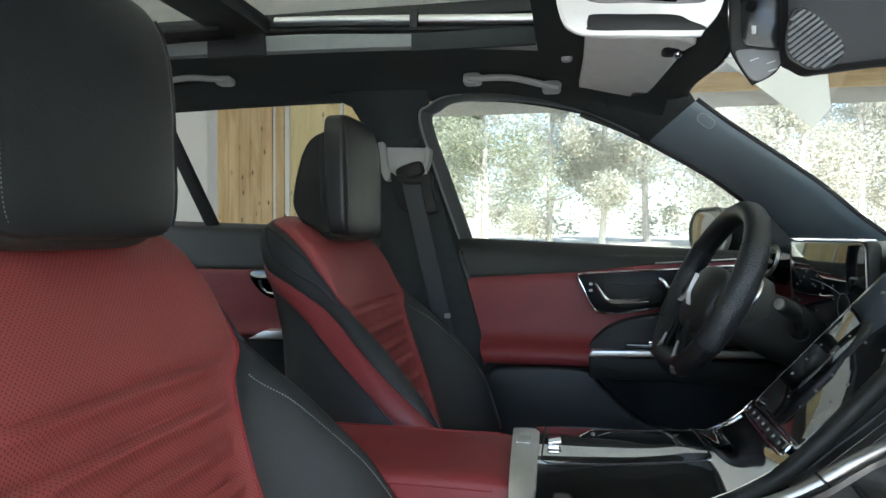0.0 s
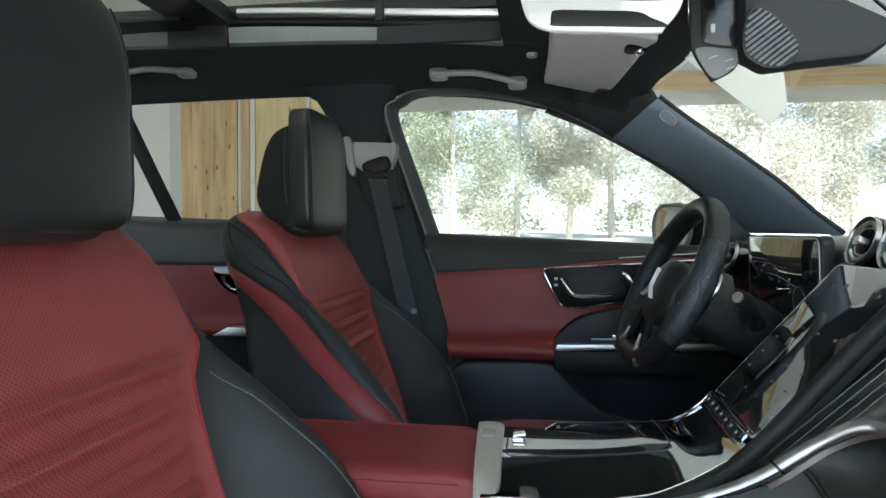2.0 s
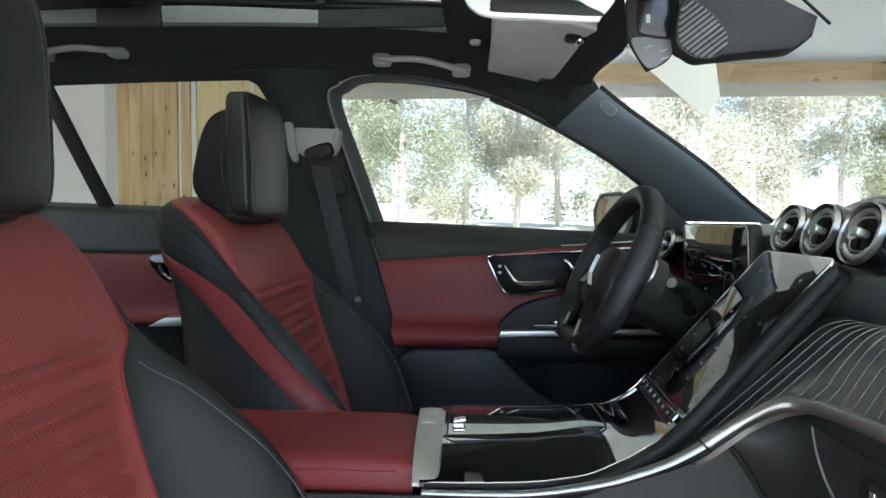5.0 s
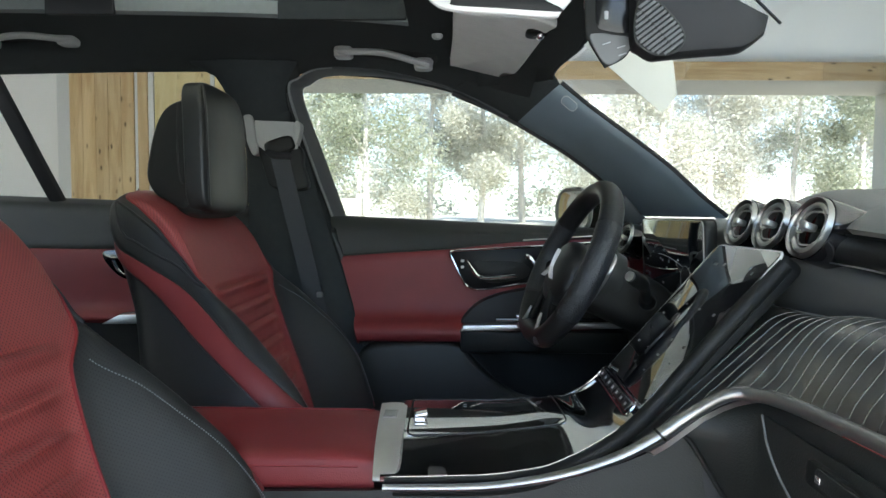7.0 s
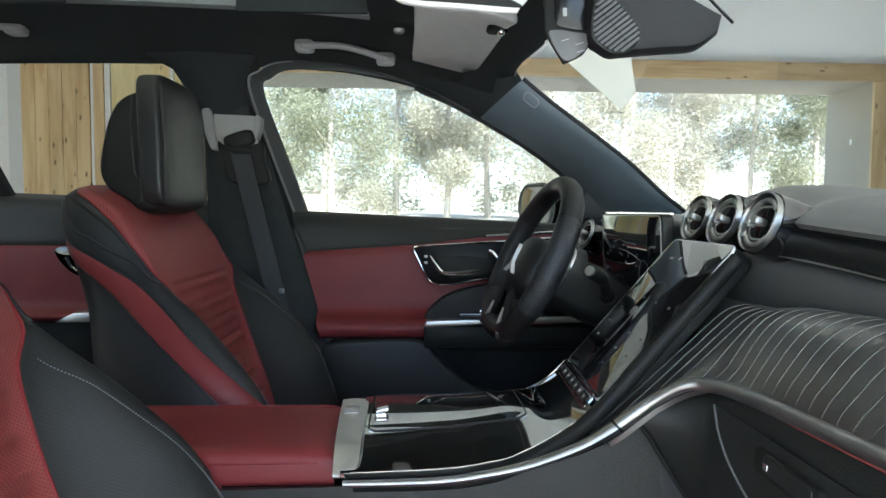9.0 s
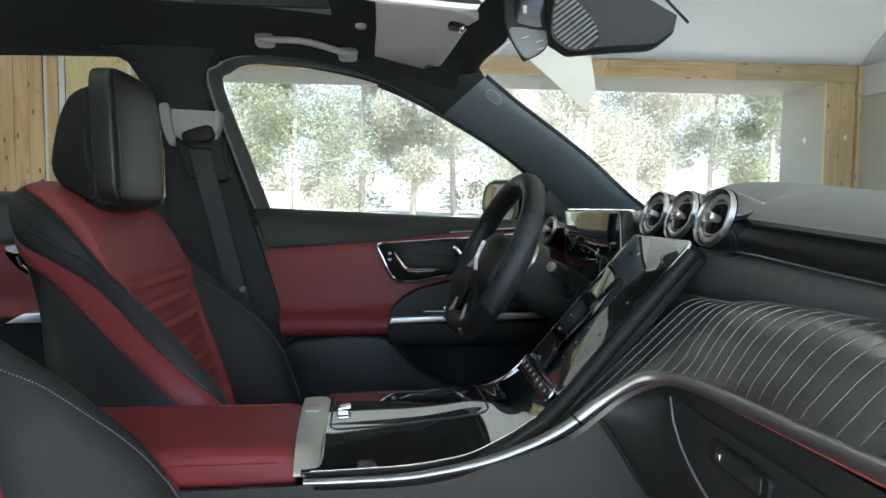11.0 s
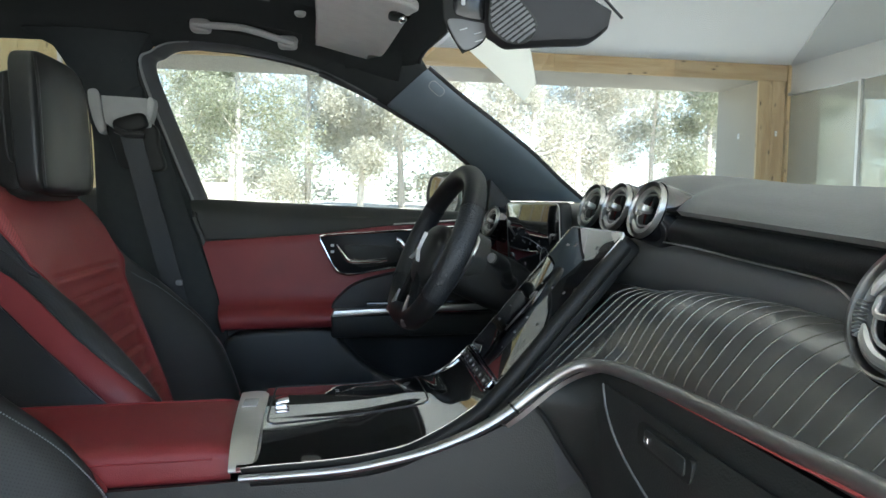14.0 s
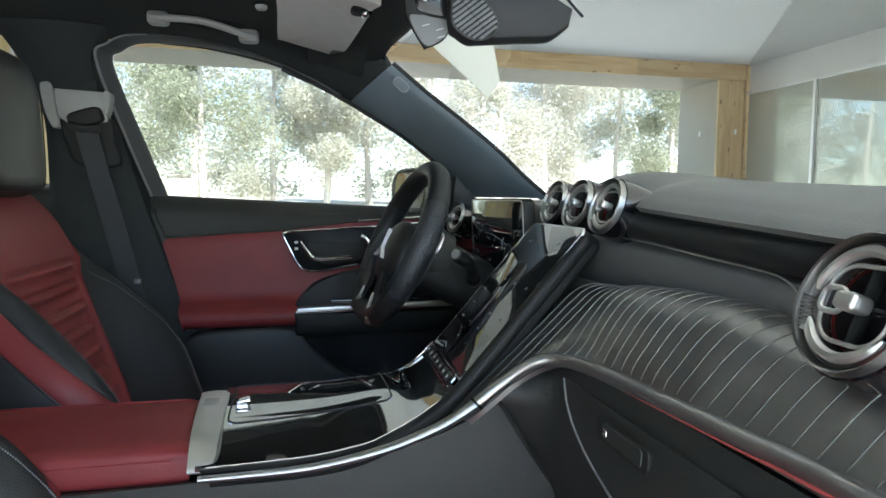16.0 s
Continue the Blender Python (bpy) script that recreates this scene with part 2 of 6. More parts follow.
M_PAVE = basic("pale_paving", (0.66, 0.645, 0.60), 0.85, var=0.15, scale=2.5, bump=0.5, bump_scale=120, bump_dist=0.004)
M_GROUND = basic("dry_earth_and_grass", (0.54, 0.505, 0.42), 0.95, var=0.35, scale=0.35, bump=0.8, bump_scale=14, bump_dist=0.05)
M_BARK = basic("pale_bark", (0.52, 0.48, 0.42), 0.9, var=0.35, scale=5, bump=0.9, bump_scale=12, bump_dist=0.03)
# Leaf colours bleached far past nature: overexposure and haze are in them.
M_LEAF = foliage("bleached_pine_foliage", (0.43, 0.42, 0.34), (0.61, 0.59, 0.51))
M_LEAFD = foliage("bleached_deep_foliage", (0.26, 0.28, 0.18), (0.44, 0.44, 0.34))
M_PIANOSATIN = basic("satin_black_trim", (0.026, 0.026, 0.023), 0.33, var=0.06, scale=40, bump=0, spec=0.8)
M_PIANOSATIN.node_tree.nodes["Principled BSDF"].inputs["IOR"].default_value = 2.7
M_PLATE = basic("dark_gloss_plate", (0.008, 0.009, 0.010), 0.30, var=0.1, bump=0, spec=0.12)
M_BEZEL = basic("pale_gloss_bezel", (0.80, 0.80, 0.78), 0.12, coat=0.6, var=0.04, bump=0)
M_FRAME = basic("dark_grey_frame_trim", (0.06, 0.064, 0.066), 0.5, var=0.15, bump=0.2)
M_SEAL = basic("grey_seal_rubber", (0.20, 0.205, 0.205), 0.6, var=0.1, bump=0.2)
M_VENT = basic("bright_satin_ring", (0.34, 0.34, 0.33), 0.3, metal=1.0, var=0.05, bump=0)
M_DCHROME = basic("dark_chrome", (0.50, 0.50, 0.50), 0.12, metal=1.0, var=0.03, bump=0)
M_SHELL = basic("black_seat_shell", (0.008, 0.009, 0.010), 0.5, var=0.2, scale=18, bump=0.3, bump_scale=600)
M_GREYD = basic("mid_grey_plastic", (0.16, 0.165, 0.165), 0.5, var=0.08, bump=0.2)
M_STRIPE = basic("pale_metal_pinstripe", (0.17, 0.167, 0.147), 0.45, metal=0.4, var=0.05, bump=0)
M_DECK = basic("piano_black_deck", (0.006, 0.006, 0.007), 0.04, coat=1.0, var=0.1, bump=0)
M_DECK.node_tree.nodes["Principled BSDF"].inputs["Coat IOR"].default_value = 5.5
M_DECK.node_tree.nodes["Principled BSDF"].inputs["IOR"].default_value = 4.5
M_CUFF = basic("brushed_silver_cuff", (0.76, 0.76, 0.74), 0.45, metal=1.0, var=0.05, scale=90, bump=0.1, bump_scale=900)
M_PIANOBAY = basic("dark_sensor_bay", (0.012, 0.013, 0.014), 0.2, var=0.1, bump=0)
# Faint glow for the red reflection on the moulding; no lamp.
M_REDSHEEN = glow("red_reflection_glow", (0.30, 0.06, 0.055), 0.03)
# Black pad made grey: the daylight on its top is in the colour.
M_PAD = basic("lit_black_dash_pad", (0.165, 0.168, 0.158), 0.44, var=0.15, scale=10, bump=0.35, bump_scale=500)
M_SHELF = basic("satin_dark_shelf", (0.13, 0.13, 0.121), 0.38, var=0.1, scale=14, bump=0.1, bump_scale=600)
M_MOULD = basic("brushed_grey_moulding", (0.46, 0.46, 0.45), 0.38, metal=1.0, var=0.06, scale=120, bump=0.05, bump_scale=900)
M_ROOFBAND = basic("grey_roof_band_fabric", (0.20, 0.215, 0.21), 0.8, var=0.12, scale=90, bump=0.5, bump_scale=900, spec=0.3)
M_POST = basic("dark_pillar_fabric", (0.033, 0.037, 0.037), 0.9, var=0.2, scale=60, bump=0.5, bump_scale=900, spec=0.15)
M_GREYM = basic("mid_grey_cover", (0.34, 0.345, 0.335), 0.7, var=0.1, scale=40, bump=0.4, bump_scale=900)
M_GRIP = basic("perforated_grip_leather", (0.020, 0.022, 0.024), 0.42, var=0.2, scale=18, bump=0.8, bump_scale=330, bump_dist=0.0010)

# ---------------------------------------------------------------- building tools


def V(*a):
    return Vector(a)


def spline(pts, n=24, closed=False):
    """Smooth curve through the points."""
    P = [Vector(p) for p in pts]
    k = len(P)
    out = []
    segs = k if closed else k - 1
    for i in range(n if closed else n + 1):
        s = i / n * segs
        j = min(int(s), segs - 1)
        u = s - j
        if closed:
            a, b, c, d = P[(j - 1) % k], P[j], P[(j + 1) % k], P[(j + 2) % k]
        else:
            a, b, c, d = P[max(j - 1, 0)], P[j], P[j + 1], P[min(j + 2, k - 1)]
        out.append(0.5 * ((2 * b) + (c - a) * u + (2 * a - 5 * b + 4 * c - d) * u * u + (3 * b - a - 3 * c + d) * u ** 3))
    return out


def lerp_table(table, v):
    """Smooth, non-overshooting curve through a short table of (v, value)."""
    n = len(table)
    if v <= table[0][0]:
        return table[0][1]
    if v >= table[-1][0]:
        return table[-1][1]
    d = [(table[i + 1][1] - table[i][1]) / (table[i + 1][0] - table[i][0]) for i in range(n - 1)]
    m = [d[0]] + [0.0 if d[i - 1] * d[i] <= 0 else 2 * d[i - 1] * d[i] / (d[i - 1] + d[i]) for i in range(1, n - 1)] + [d[-1]]
    for i in range(n - 1):
        (a, x), (b, y) = table[i], table[i + 1]
        if v <= b:
            h = b - a
            u = (v - a) / h
            return x * (1 + 2 * u) * (1 - u) ** 2 + h * m[i] * u * (1 - u) ** 2 + y * u * u * (3 - 2 * u) + h * m[i + 1] * u * u * (u - 1)


def part(name, bm, material, parent=None, label="", smooth=True):
    """Links a bmesh as one mesh object, under a thing or a part."""
    bmesh.ops.recalc_face_normals(bm, faces=bm.faces)
    me = bpy.data.meshes.new(name)
    if smooth:
        for f in bm.faces:
            f.smooth = True
        for e in bm.edges:
            if len(e.link_faces) == 2 and e.calc_face_angle(0) > radians(38):
                e.smooth = False
    bm.to_mesh(me)
    bm.free()
    me.materials.append(material)
    ob = new(name, me)
    if parent is not None:
        ob.parent = parent
    if label:
        ob["label"] = label
    return ob


def thing(name, label, category, group="", kind="", at=(0, 0, 0)):
    e = new(name)
    e.location = at
    e.empty_display_size = 0.02
    tagged(e, label, category, group, kind)
    return e


EYE_SIDE = Vector((0.25, -0.8, 1.1))


def skin(rows, closed=False, caps=False, thick=0.0, uv=None, core=None):
    """A surface through rows of points; closed joins each row's ends. thick gives it a back, away from the cabin or towards core."""
    bm = bmesh.new()
    grid = [[bm.verts.new(p) for p in r] for r in rows]
    lay = bm.loops.layers.uv.new("metres") if uv else None
    w, h = len(rows[0]), len(rows)
    for i in range(h - 1):
        for j in range(w if closed else w - 1):
            k = (j + 1) % w
            f = bm.faces.new((grid[i][j], grid[i][k], grid[i + 1][k], grid[i + 1][j]))
            if uv:
                for lp, (a, c) in zip(f.loops, ((i, j), (i, j + 1), (i + 1, j + 1), (i + 1, j))):
                    lp[lay].uv = uv[a][min(c, len(uv[a]) - 1)]
    if caps:
        bm.faces.new(grid[0])
        bm.faces.new(grid[-1])
    if thick:
        bm.normal_update()
        s = 0.0
        for f in bm.faces:
            c = f.calc_center_median()
            s += f.normal.dot(EYE_SIDE - c if core is None else c - core) * f.calc_area()
        t = abs(thick) * (1 if s > 0 else -1)
        back = [[bm.verts.new(v.co - v.normal * t) for v in r] for r in grid]
        for i in range(h - 1):
            for j in range(w - 1):
                bm.faces.new((back[i][j], back[i + 1][j], back[i + 1][j + 1], back[i][j + 1]))
        for i in range(h - 1):
            bm.faces.new((grid[i][0], grid[i + 1][0], back[i + 1][0], back[i][0]))
            bm.faces.new((grid[i + 1][-1], grid[i][-1], back[i][-1], back[i + 1][-1]))
        for j in range(w - 1):
            bm.faces.new((grid[0][j + 1], grid[0][j], back[0][j], back[0][j + 1]))
            bm.faces.new((grid[-1][j], grid[-1][j + 1], back[-1][j + 1], back[-1][j]))
    return bm


def tube(path, r=0.005, n=10, flat=1.0, up=(0, 0, 1), radii=None, closed=False):
    """A round bar along a path; flat squeezes it along up."""
    path = [Vector(p) for p in path]
    rows = []
    k = len(path)
    for i, p in enumerate(path):
        t = (path[(i + 1) % k] - path[i - 1]) if closed else (path[min(i + 1, k - 1)] - path[max(i - 1, 0)])
        t.normalize()
        s = t.cross(Vector(up))
        if s.length < 1e-3:
            s = t.cross(Vector((0, 1, 0)))
        s.normalize()
        u = s.cross(t)
        rr = radii[i] if radii else r
        rows.append([p + s * math.cos(a) * rr + u * math.sin(a) * rr * flat for a in [2 * math.pi * q / n for q in range(n)]])
    if closed:
        rows.append(rows[0])
        bm = skin(rows, closed=True)
        bmesh.ops.remove_doubles(bm, verts=bm.verts, dist=1e-6)
        return bm
    return skin(rows, closed=True, caps=True)


def prism(outline, axis, depth, bevel=0.0, segs=2):
    """A plate: a closed outline of 3D points pushed out along axis by depth, edges rounded."""
    bm = bmesh.new()
    f = bm.faces.new([bm.verts.new(p) for p in outline])
    ret = bmesh.ops.extrude_face_region(bm, geom=[f])
    bmesh.ops.translate(bm, verts=[v for v in ret["geom"] if isinstance(v, bmesh.types.BMVert)], vec=Vector(axis) * depth)
    if bevel:
        n = Vector(axis).normalized()
        rim = [e for e in bm.edges if len(e.link_faces) == 2 and sum(len(x.verts) > 4 for x in e.link_faces) == 1] or [e for e in bm.edges if e.calc_face_angle(0) > 1]
        bmesh.ops.bevel(bm, geom=rim, offset=bevel, segments=segs, profile=0.5, affect="EDGES")
    return bm


def box(lo, hi, bevel=0.004, segs=2):
    bm = bmesh.new()
    bmesh.ops.create_cube(bm, size=1)
    lo, hi = Vector(lo), Vector(hi)
    bmesh.ops.scale(bm, vec=hi - lo, verts=bm.verts)
    bmesh.ops.translate(bm, vec=(lo + hi) / 2, verts=bm.verts)
    if bevel:
        bmesh.ops.bevel(bm, geom=bm.edges[:], offset=bevel, segments=segs, profile=0.5, affect="EDGES")
    return bm


def moved(bm, m):
    bmesh.ops.transform(bm, matrix=m, verts=bm.verts)
    return bm


def joined(*bms):
    out = bmesh.new()
    for b in bms:
        me = bpy.data.meshes.new("tmp")
        b.to_mesh(me)
        b.free()
        out.from_mesh(me)
        bpy.data.meshes.remove(me)
    return out


def rounded_rect(w, h, r, n=5):
    """Outline in the plane, counter-clockwise, centred."""
    pts = []
    for cx, cy, a0 in ((w / 2 - r, h / 2 - r, 0), (-w / 2 + r, h / 2 - r, 90), (-w / 2 + r, -h / 2 + r, 180), (w / 2 - r, -h / 2 + r, 270)):
        for i in range(n + 1):
            a = radians(a0 + 90 * i / n)
            pts.append((cx + r * math.cos(a), cy + r * math.sin(a)))
    return pts


def pillow(a, b, c, e1=0.45, e2=0.45, nu=40, nv=24):
    """A rounded block of half-sizes a, b, c."""
    def sp(x, e):
        return math.copysign(abs(x) ** e, x)
    rows = []
    for i in range(nv + 1):
        p = -math.pi / 2 + math.pi * i / nv
        p = max(-math.pi / 2 + 0.02, min(math.pi / 2 - 0.02, p))
        rows.append([V(a * sp(math.cos(p), e1) * sp(math.cos(q), e2), b * sp(math.cos(p), e1) * sp(math.sin(q), e2), c * sp(math.sin(p), e1))
                     for q in [2 * math.pi * j / nu for j in range(nu)]])
    return skin(rows, closed=True, caps=True)


def lathe(profile, n=40, axis="X"):
    """Turns (radius, height) pairs about an axis."""
    rows = []
    for r, h in profile:
        row = []
        for j in range(n):
            t = 2 * math.pi * j / n
            row.append(V(h, r * math.cos(t), r * math.sin(t)) if axis == "X" else V(r * math.cos(t), r * math.sin(t), h))
        rows.append(row)
    return skin(rows, closed=True)


def frame_of(origin, u, v):
    """A pose whose x and y axes are u and v."""
    u, v = Vector(u).normalized(), Vector(v)
    v = (v - u * v.dot(u)).normalized()
    w = u.cross(v)
    m = Matrix((u, v, w)).transposed().to_4x4()
    m.translation = Vector(origin)
    return m

# ---------------------------------------------------------------- the building and the ground outside
def slab(name, lo, hi, mat, label, category, parent=None, bevel=0.0, kind="structure"):
    ob = part(name, box(lo, hi, bevel), mat, parent, smooth=False)
    if parent is None:
        tagged(ob, label, category, "", kind)
    return ob


def ground_height(x, y):
    d = max(0.0, math.hypot(x, y) - 11)
    return -0.02 + min(1.1, d * 0.034) + 0.05 * math.sin(x * 0.3) * math.sin(y * 0.23) * min(1, d / 10)


rows = []
axis = [-900, -400, -180, -90] + [-60 + 5 * i for i in range(25)] + [90, 180, 400, 900]
for gy in axis:
    rows.append([V(gx, gy, ground_height(gx, gy)) for gx in axis])
tagged(part("ground", skin(rows), M_GROUND), "dry pale earth with sparse grass", "ground", kind="structure")
slab("pavement", (-12, -11, -0.15), (6.5, 8.0, 0.0), M_PAVE, "pale concrete paving under the canopy", "paving")
slab("ceiling", (-12, -4.0, 2.975), (6.5, 8.0, 3.25), M_CEIL, "white rendered canopy soffit over the car", "ceiling")
# opening in the long side: deep concrete frame faced with spruce boards
beam = thing("beam", "deep concrete lintel faced with knotty spruce boards", "beam", kind="structure")
slab("lintel", (-1.9, 7.04, 2.755), (6.35, 7.95, 2.974), M_CONC, "", "", beam)
for i in range(5):
    x0 = -1.9 + i * 1.65
    slab("plank", (x0, 7.0, 2.757), (x0 + 1.647, 7.037, 2.972), M_WOODH, "", "", beam, 0.003)
column = thing("column", "concrete opening jamb faced with spruce boards", "column", kind="structure")
slab("jamb", (5.95, 7.04, 0.0), (6.35, 7.95, 2.753), M_CONC, "", "", column)
for i in range(2):
    slab("plank", (5.93 + i * 0.2, 7.0, 0.0), (6.128 + i * 0.2, 7.037, 2.754), M_WOODV, "", "", column, 0.003)
slab("cover_plate", (6.19, 6.985, 2.02), (6.22, 6.999, 2.09), M_CEIL, "", "", column)
slab("cover_plate", (5.935, 7.4, 2.02), (5.949, 7.43, 2.09), M_CEIL, "", "", column)
# closed stretch of the long wall, behind the rear window
wall = thing("wall_north", "timber wall of spruce boards, pale panels and metal strips", "wall", kind="structure")
slab("core", (-12, 7.06, 0.0), (-1.93, 7.4, 2.974), M_CONC, "", "", wall)
slab("panel", (-12, 7.0, 0.0), (-4.58, 7.05, 2.972), M_PANEL, "", "", wall)
slab("strip", (-4.575, 6.98, 0.0), (-4.42, 7.05, 2.972), M_ALU, "", "", wall, 0.004)
for i in range(5):
    slab("plank", (-4.415 + i * 0.158, 6.97, 0.0), (-4.26 + i * 0.158, 7.05, 2.972), M_WOODV, "", "", wall, 0.003)
slab("strip", (-3.62, 6.98, 0.0), (-3.585, 7.05, 2.972), M_ALU, "", "", wall, 0.004)
slab("plank", (-3.58, 6.97, 0.0), (-3.46, 7.05, 2.972), M_WOODV, "", "", wall, 0.003)
slab("strip", (-3.455, 6.98, 0.0), (-3.39, 7.05, 2.972), M_ALU, "", "", wall, 0.004)
slab("panel", (-3.385, 7.0, 0.0), (-2.7, 7.05, 2.972), M_PLY, "", "", wall)
slab("strip", (-2.695, 6.98, 0.0), (-2.65, 7.05, 2.972), M_ALU, "", "", wall, 0.004)
slab("panel", (-2.645, 7.0, 0.0), (-1.93, 7.05, 2.972), M_PLY, "", "", wall)
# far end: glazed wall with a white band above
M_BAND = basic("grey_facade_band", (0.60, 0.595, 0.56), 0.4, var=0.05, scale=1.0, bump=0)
glaze = thing("wall_east", "glazed end wall with slim metal frames", "wall", kind="structure")
slab("corner_post", (6.352, 6.985, 0.0), (6.5, 7.95, 2.974), M_WOODV, "", "", glaze)
slab("band", (6.4, -6, 2.606), (6.5, 6.99, 2.974), M_BAND, "", "", glaze)
slab("rail", (6.36, -6, 2.566), (6.45, 6.99, 2.604), M_ALU, "", "", glaze)
slab("sill", (6.36, -6, 0.0), (6.45, 6.99, 0.06), M_ALU, "", "", glaze)
for gy in (5.80, 4.3, 2.9, 1.5, 0.1, -1.3, -3.18, -4.6, -5.98):
    slab("mullion", (6.365, gy - 0.02, 0.06), (6.44, gy + 0.02, 2.566), M_ALU, "", "", glaze)
M_HAZE = mirrored("coated_facade_glass", (0.42, 0.42, 0.37), 0.36)
for a, b2 in zip((6.985, 5.78, 4.28, 2.88, 1.48, 0.08, -1.32, -3.2, -4.62), (5.82, 4.32, 2.92, 1.52, 0.12, -1.28, -3.16, -4.58, -5.96)):
    ob = slab("pane", (6.40, b2, 0.06), (6.41, a, 2.566), M_HAZE, "", "", glaze)
# Grey slant-edged sheet laid just under the soffit, in the band's colour.
tagged(part("soffit_sheet", prism([V(6.38, 6.98, 2.955), V(6.27, 6.83, 2.955), V(4.80, 4.42, 2.955), V(4.0, 3.1, 2.955), V(3.4, -3.9, 2.955), V(6.38, -3.9, 2.955)], (0, 0, 1), 0.016), M_BAND, smooth=False), "grey slant-edged sheet just below the canopy soffit", "ceiling", kind="structure")
# Unseen wall, added to hold back daylight from behind the camera.
slab("south_light_block", (-12, -4.3, 0), (-6.5, -4.0, 2.974), M_CONC, "unseen plain concrete wall added to hold back daylight", "wall")
slab("wall_west", (-12.3, -6, 0), (-12, 7.4, 2.974), M_PANEL, "white closed end wall of the canopy", "wall")


def leaf_cloud(bm_v, bm_f, centre, radius, n, size, rng):
    """Many small loose leaf clumps in a ball-shaped spray."""
    for _ in range(n):
        d = Vector((rng.gauss(0, 1), rng.gauss(0, 1), rng.gauss(0, 1)))
        d.normalize()
        p = centre + d * radius * (rng.random() ** 0.45) * Vector((1, 1, 0.8)).length / 1.6
        a = Vector((rng.gauss(0, 1), rng.gauss(0, 1), rng.gauss(0, 0.7))).normalized() * size * rng.uniform(0.6, 1.4)
        b = a.cross(Vector((rng.gauss(0, 1), rng.gauss(0, 1), rng.gauss(0, 1)))).normalized() * size * rng.uniform(0.3, 0.6)
        k = len(bm_v)
        bm_v += [p - a, p - b * 0.9, p + a, p + b]
        bm_f.append((k, k + 1, k + 2, k + 3))


def tree(x, y, h, seed, spread=1.0, mat=None, lean=0.0, bare=0.35, leaves=30000, label="pale-trunked pine with a loose sunlit crown"):
    rng = random.Random(seed)
    z0 = ground_height(x, y) - 0.05
    root = thing("tree", label, "tree", "trees beyond the canopy", at=(x, y, z0))
    r0 = 0.014 * h + 0.04
    top = V(lean * h, rng.uniform(-0.4, 0.4), h)
    line = spline([V(0, 0, 0), V(lean * h * 0.2 + rng.uniform(-.15, .15), rng.uniform(-.2, .2), h * 0.35), V(lean * h * 0.6 + rng.uniform(-.2, .2), rng.uniform(-.2, .2), h * 0.7), top], 14)
    bms = [tube(line, n=8, up=(0, 1, 0), radii=[r0 * (1 - 0.85 * i / 14) for i in range(15)])]
    vs, fs = [], []
    for i in range(16):
        u = bare + (1 - bare) * (i + rng.random()) / 16
        base = line[min(13, int(u * 14))]
        ang = rng.uniform(0, 2 * math.pi)
        ln = spread * h * 0.26 * (1.15 - 0.6 * (u - bare) / (1 - bare)) * rng.uniform(0.5, 1.15)
        tip = base + V(math.cos(ang) * ln, math.sin(ang) * ln, ln * rng.uniform(0.15, 0.6))
        mid = (base + tip) / 2 + V(0, 0, -0.06 * ln)
        limb = spline([base, mid, tip], 6)
        bms.append(tube(limb, n=5, radii=[r0 * 0.32 * (1 - 0.8 * q / 6) for q in range(7)]))
        for q in (0.5, 0.78, 1.0):
            c = base.lerp(tip, q) + V(rng.uniform(-.2, .2), rng.uniform(-.2, .2), rng.uniform(0, .3))
            leaf_cloud(vs, fs, c, ln * rng.uniform(0.26, 0.56) + 0.15, int(leaves / 48), 0.050 + 0.0024 * h, rng)
    part("trunk", joined(*bms), M_BARK, root)
    me = bpy.data.meshes.new("crown")
    me.from_pydata([tuple(v) for v in vs], [], fs)
    me.materials.append(mat or M_LEAF)
    ob = new("crown", me)
    ob.parent = root
    return root


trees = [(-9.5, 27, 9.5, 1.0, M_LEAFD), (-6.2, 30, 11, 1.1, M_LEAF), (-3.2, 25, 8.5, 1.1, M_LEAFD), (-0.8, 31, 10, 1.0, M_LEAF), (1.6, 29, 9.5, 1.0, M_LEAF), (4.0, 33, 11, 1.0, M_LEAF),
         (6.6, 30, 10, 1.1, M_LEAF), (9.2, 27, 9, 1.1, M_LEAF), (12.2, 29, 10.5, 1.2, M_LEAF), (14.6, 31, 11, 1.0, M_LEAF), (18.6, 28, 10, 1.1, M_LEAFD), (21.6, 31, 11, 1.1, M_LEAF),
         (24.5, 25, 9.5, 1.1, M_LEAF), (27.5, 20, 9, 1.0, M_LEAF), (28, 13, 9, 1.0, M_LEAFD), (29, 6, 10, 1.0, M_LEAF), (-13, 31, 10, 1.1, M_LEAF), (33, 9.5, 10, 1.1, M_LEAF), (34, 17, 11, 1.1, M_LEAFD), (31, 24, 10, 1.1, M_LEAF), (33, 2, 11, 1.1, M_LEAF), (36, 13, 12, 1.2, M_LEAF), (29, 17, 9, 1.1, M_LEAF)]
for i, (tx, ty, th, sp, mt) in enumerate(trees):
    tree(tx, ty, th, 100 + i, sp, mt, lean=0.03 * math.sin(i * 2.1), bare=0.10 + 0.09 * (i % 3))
tree(16.6, 30, 9.0, 77, 0.5, M_LEAFD, bare=0.62, leaves=3000, label="slender white-trunked tree with a thin crown")
# the woods behind, too many to count
rng = random.Random(5)
vs, fs = [], []
for i in range(860):
    fx = rng.uniform(-45, 75)
    fy = rng.uniform(42, 60)
    if fx > 45:
        fy = rng.uniform(-30, 60)
    elif i % 3 == 2:
        fy = rng.uniform(-58, -34)
    gz = ground_height(fx, fy)
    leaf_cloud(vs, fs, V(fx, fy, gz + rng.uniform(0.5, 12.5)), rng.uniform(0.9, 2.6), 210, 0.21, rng)
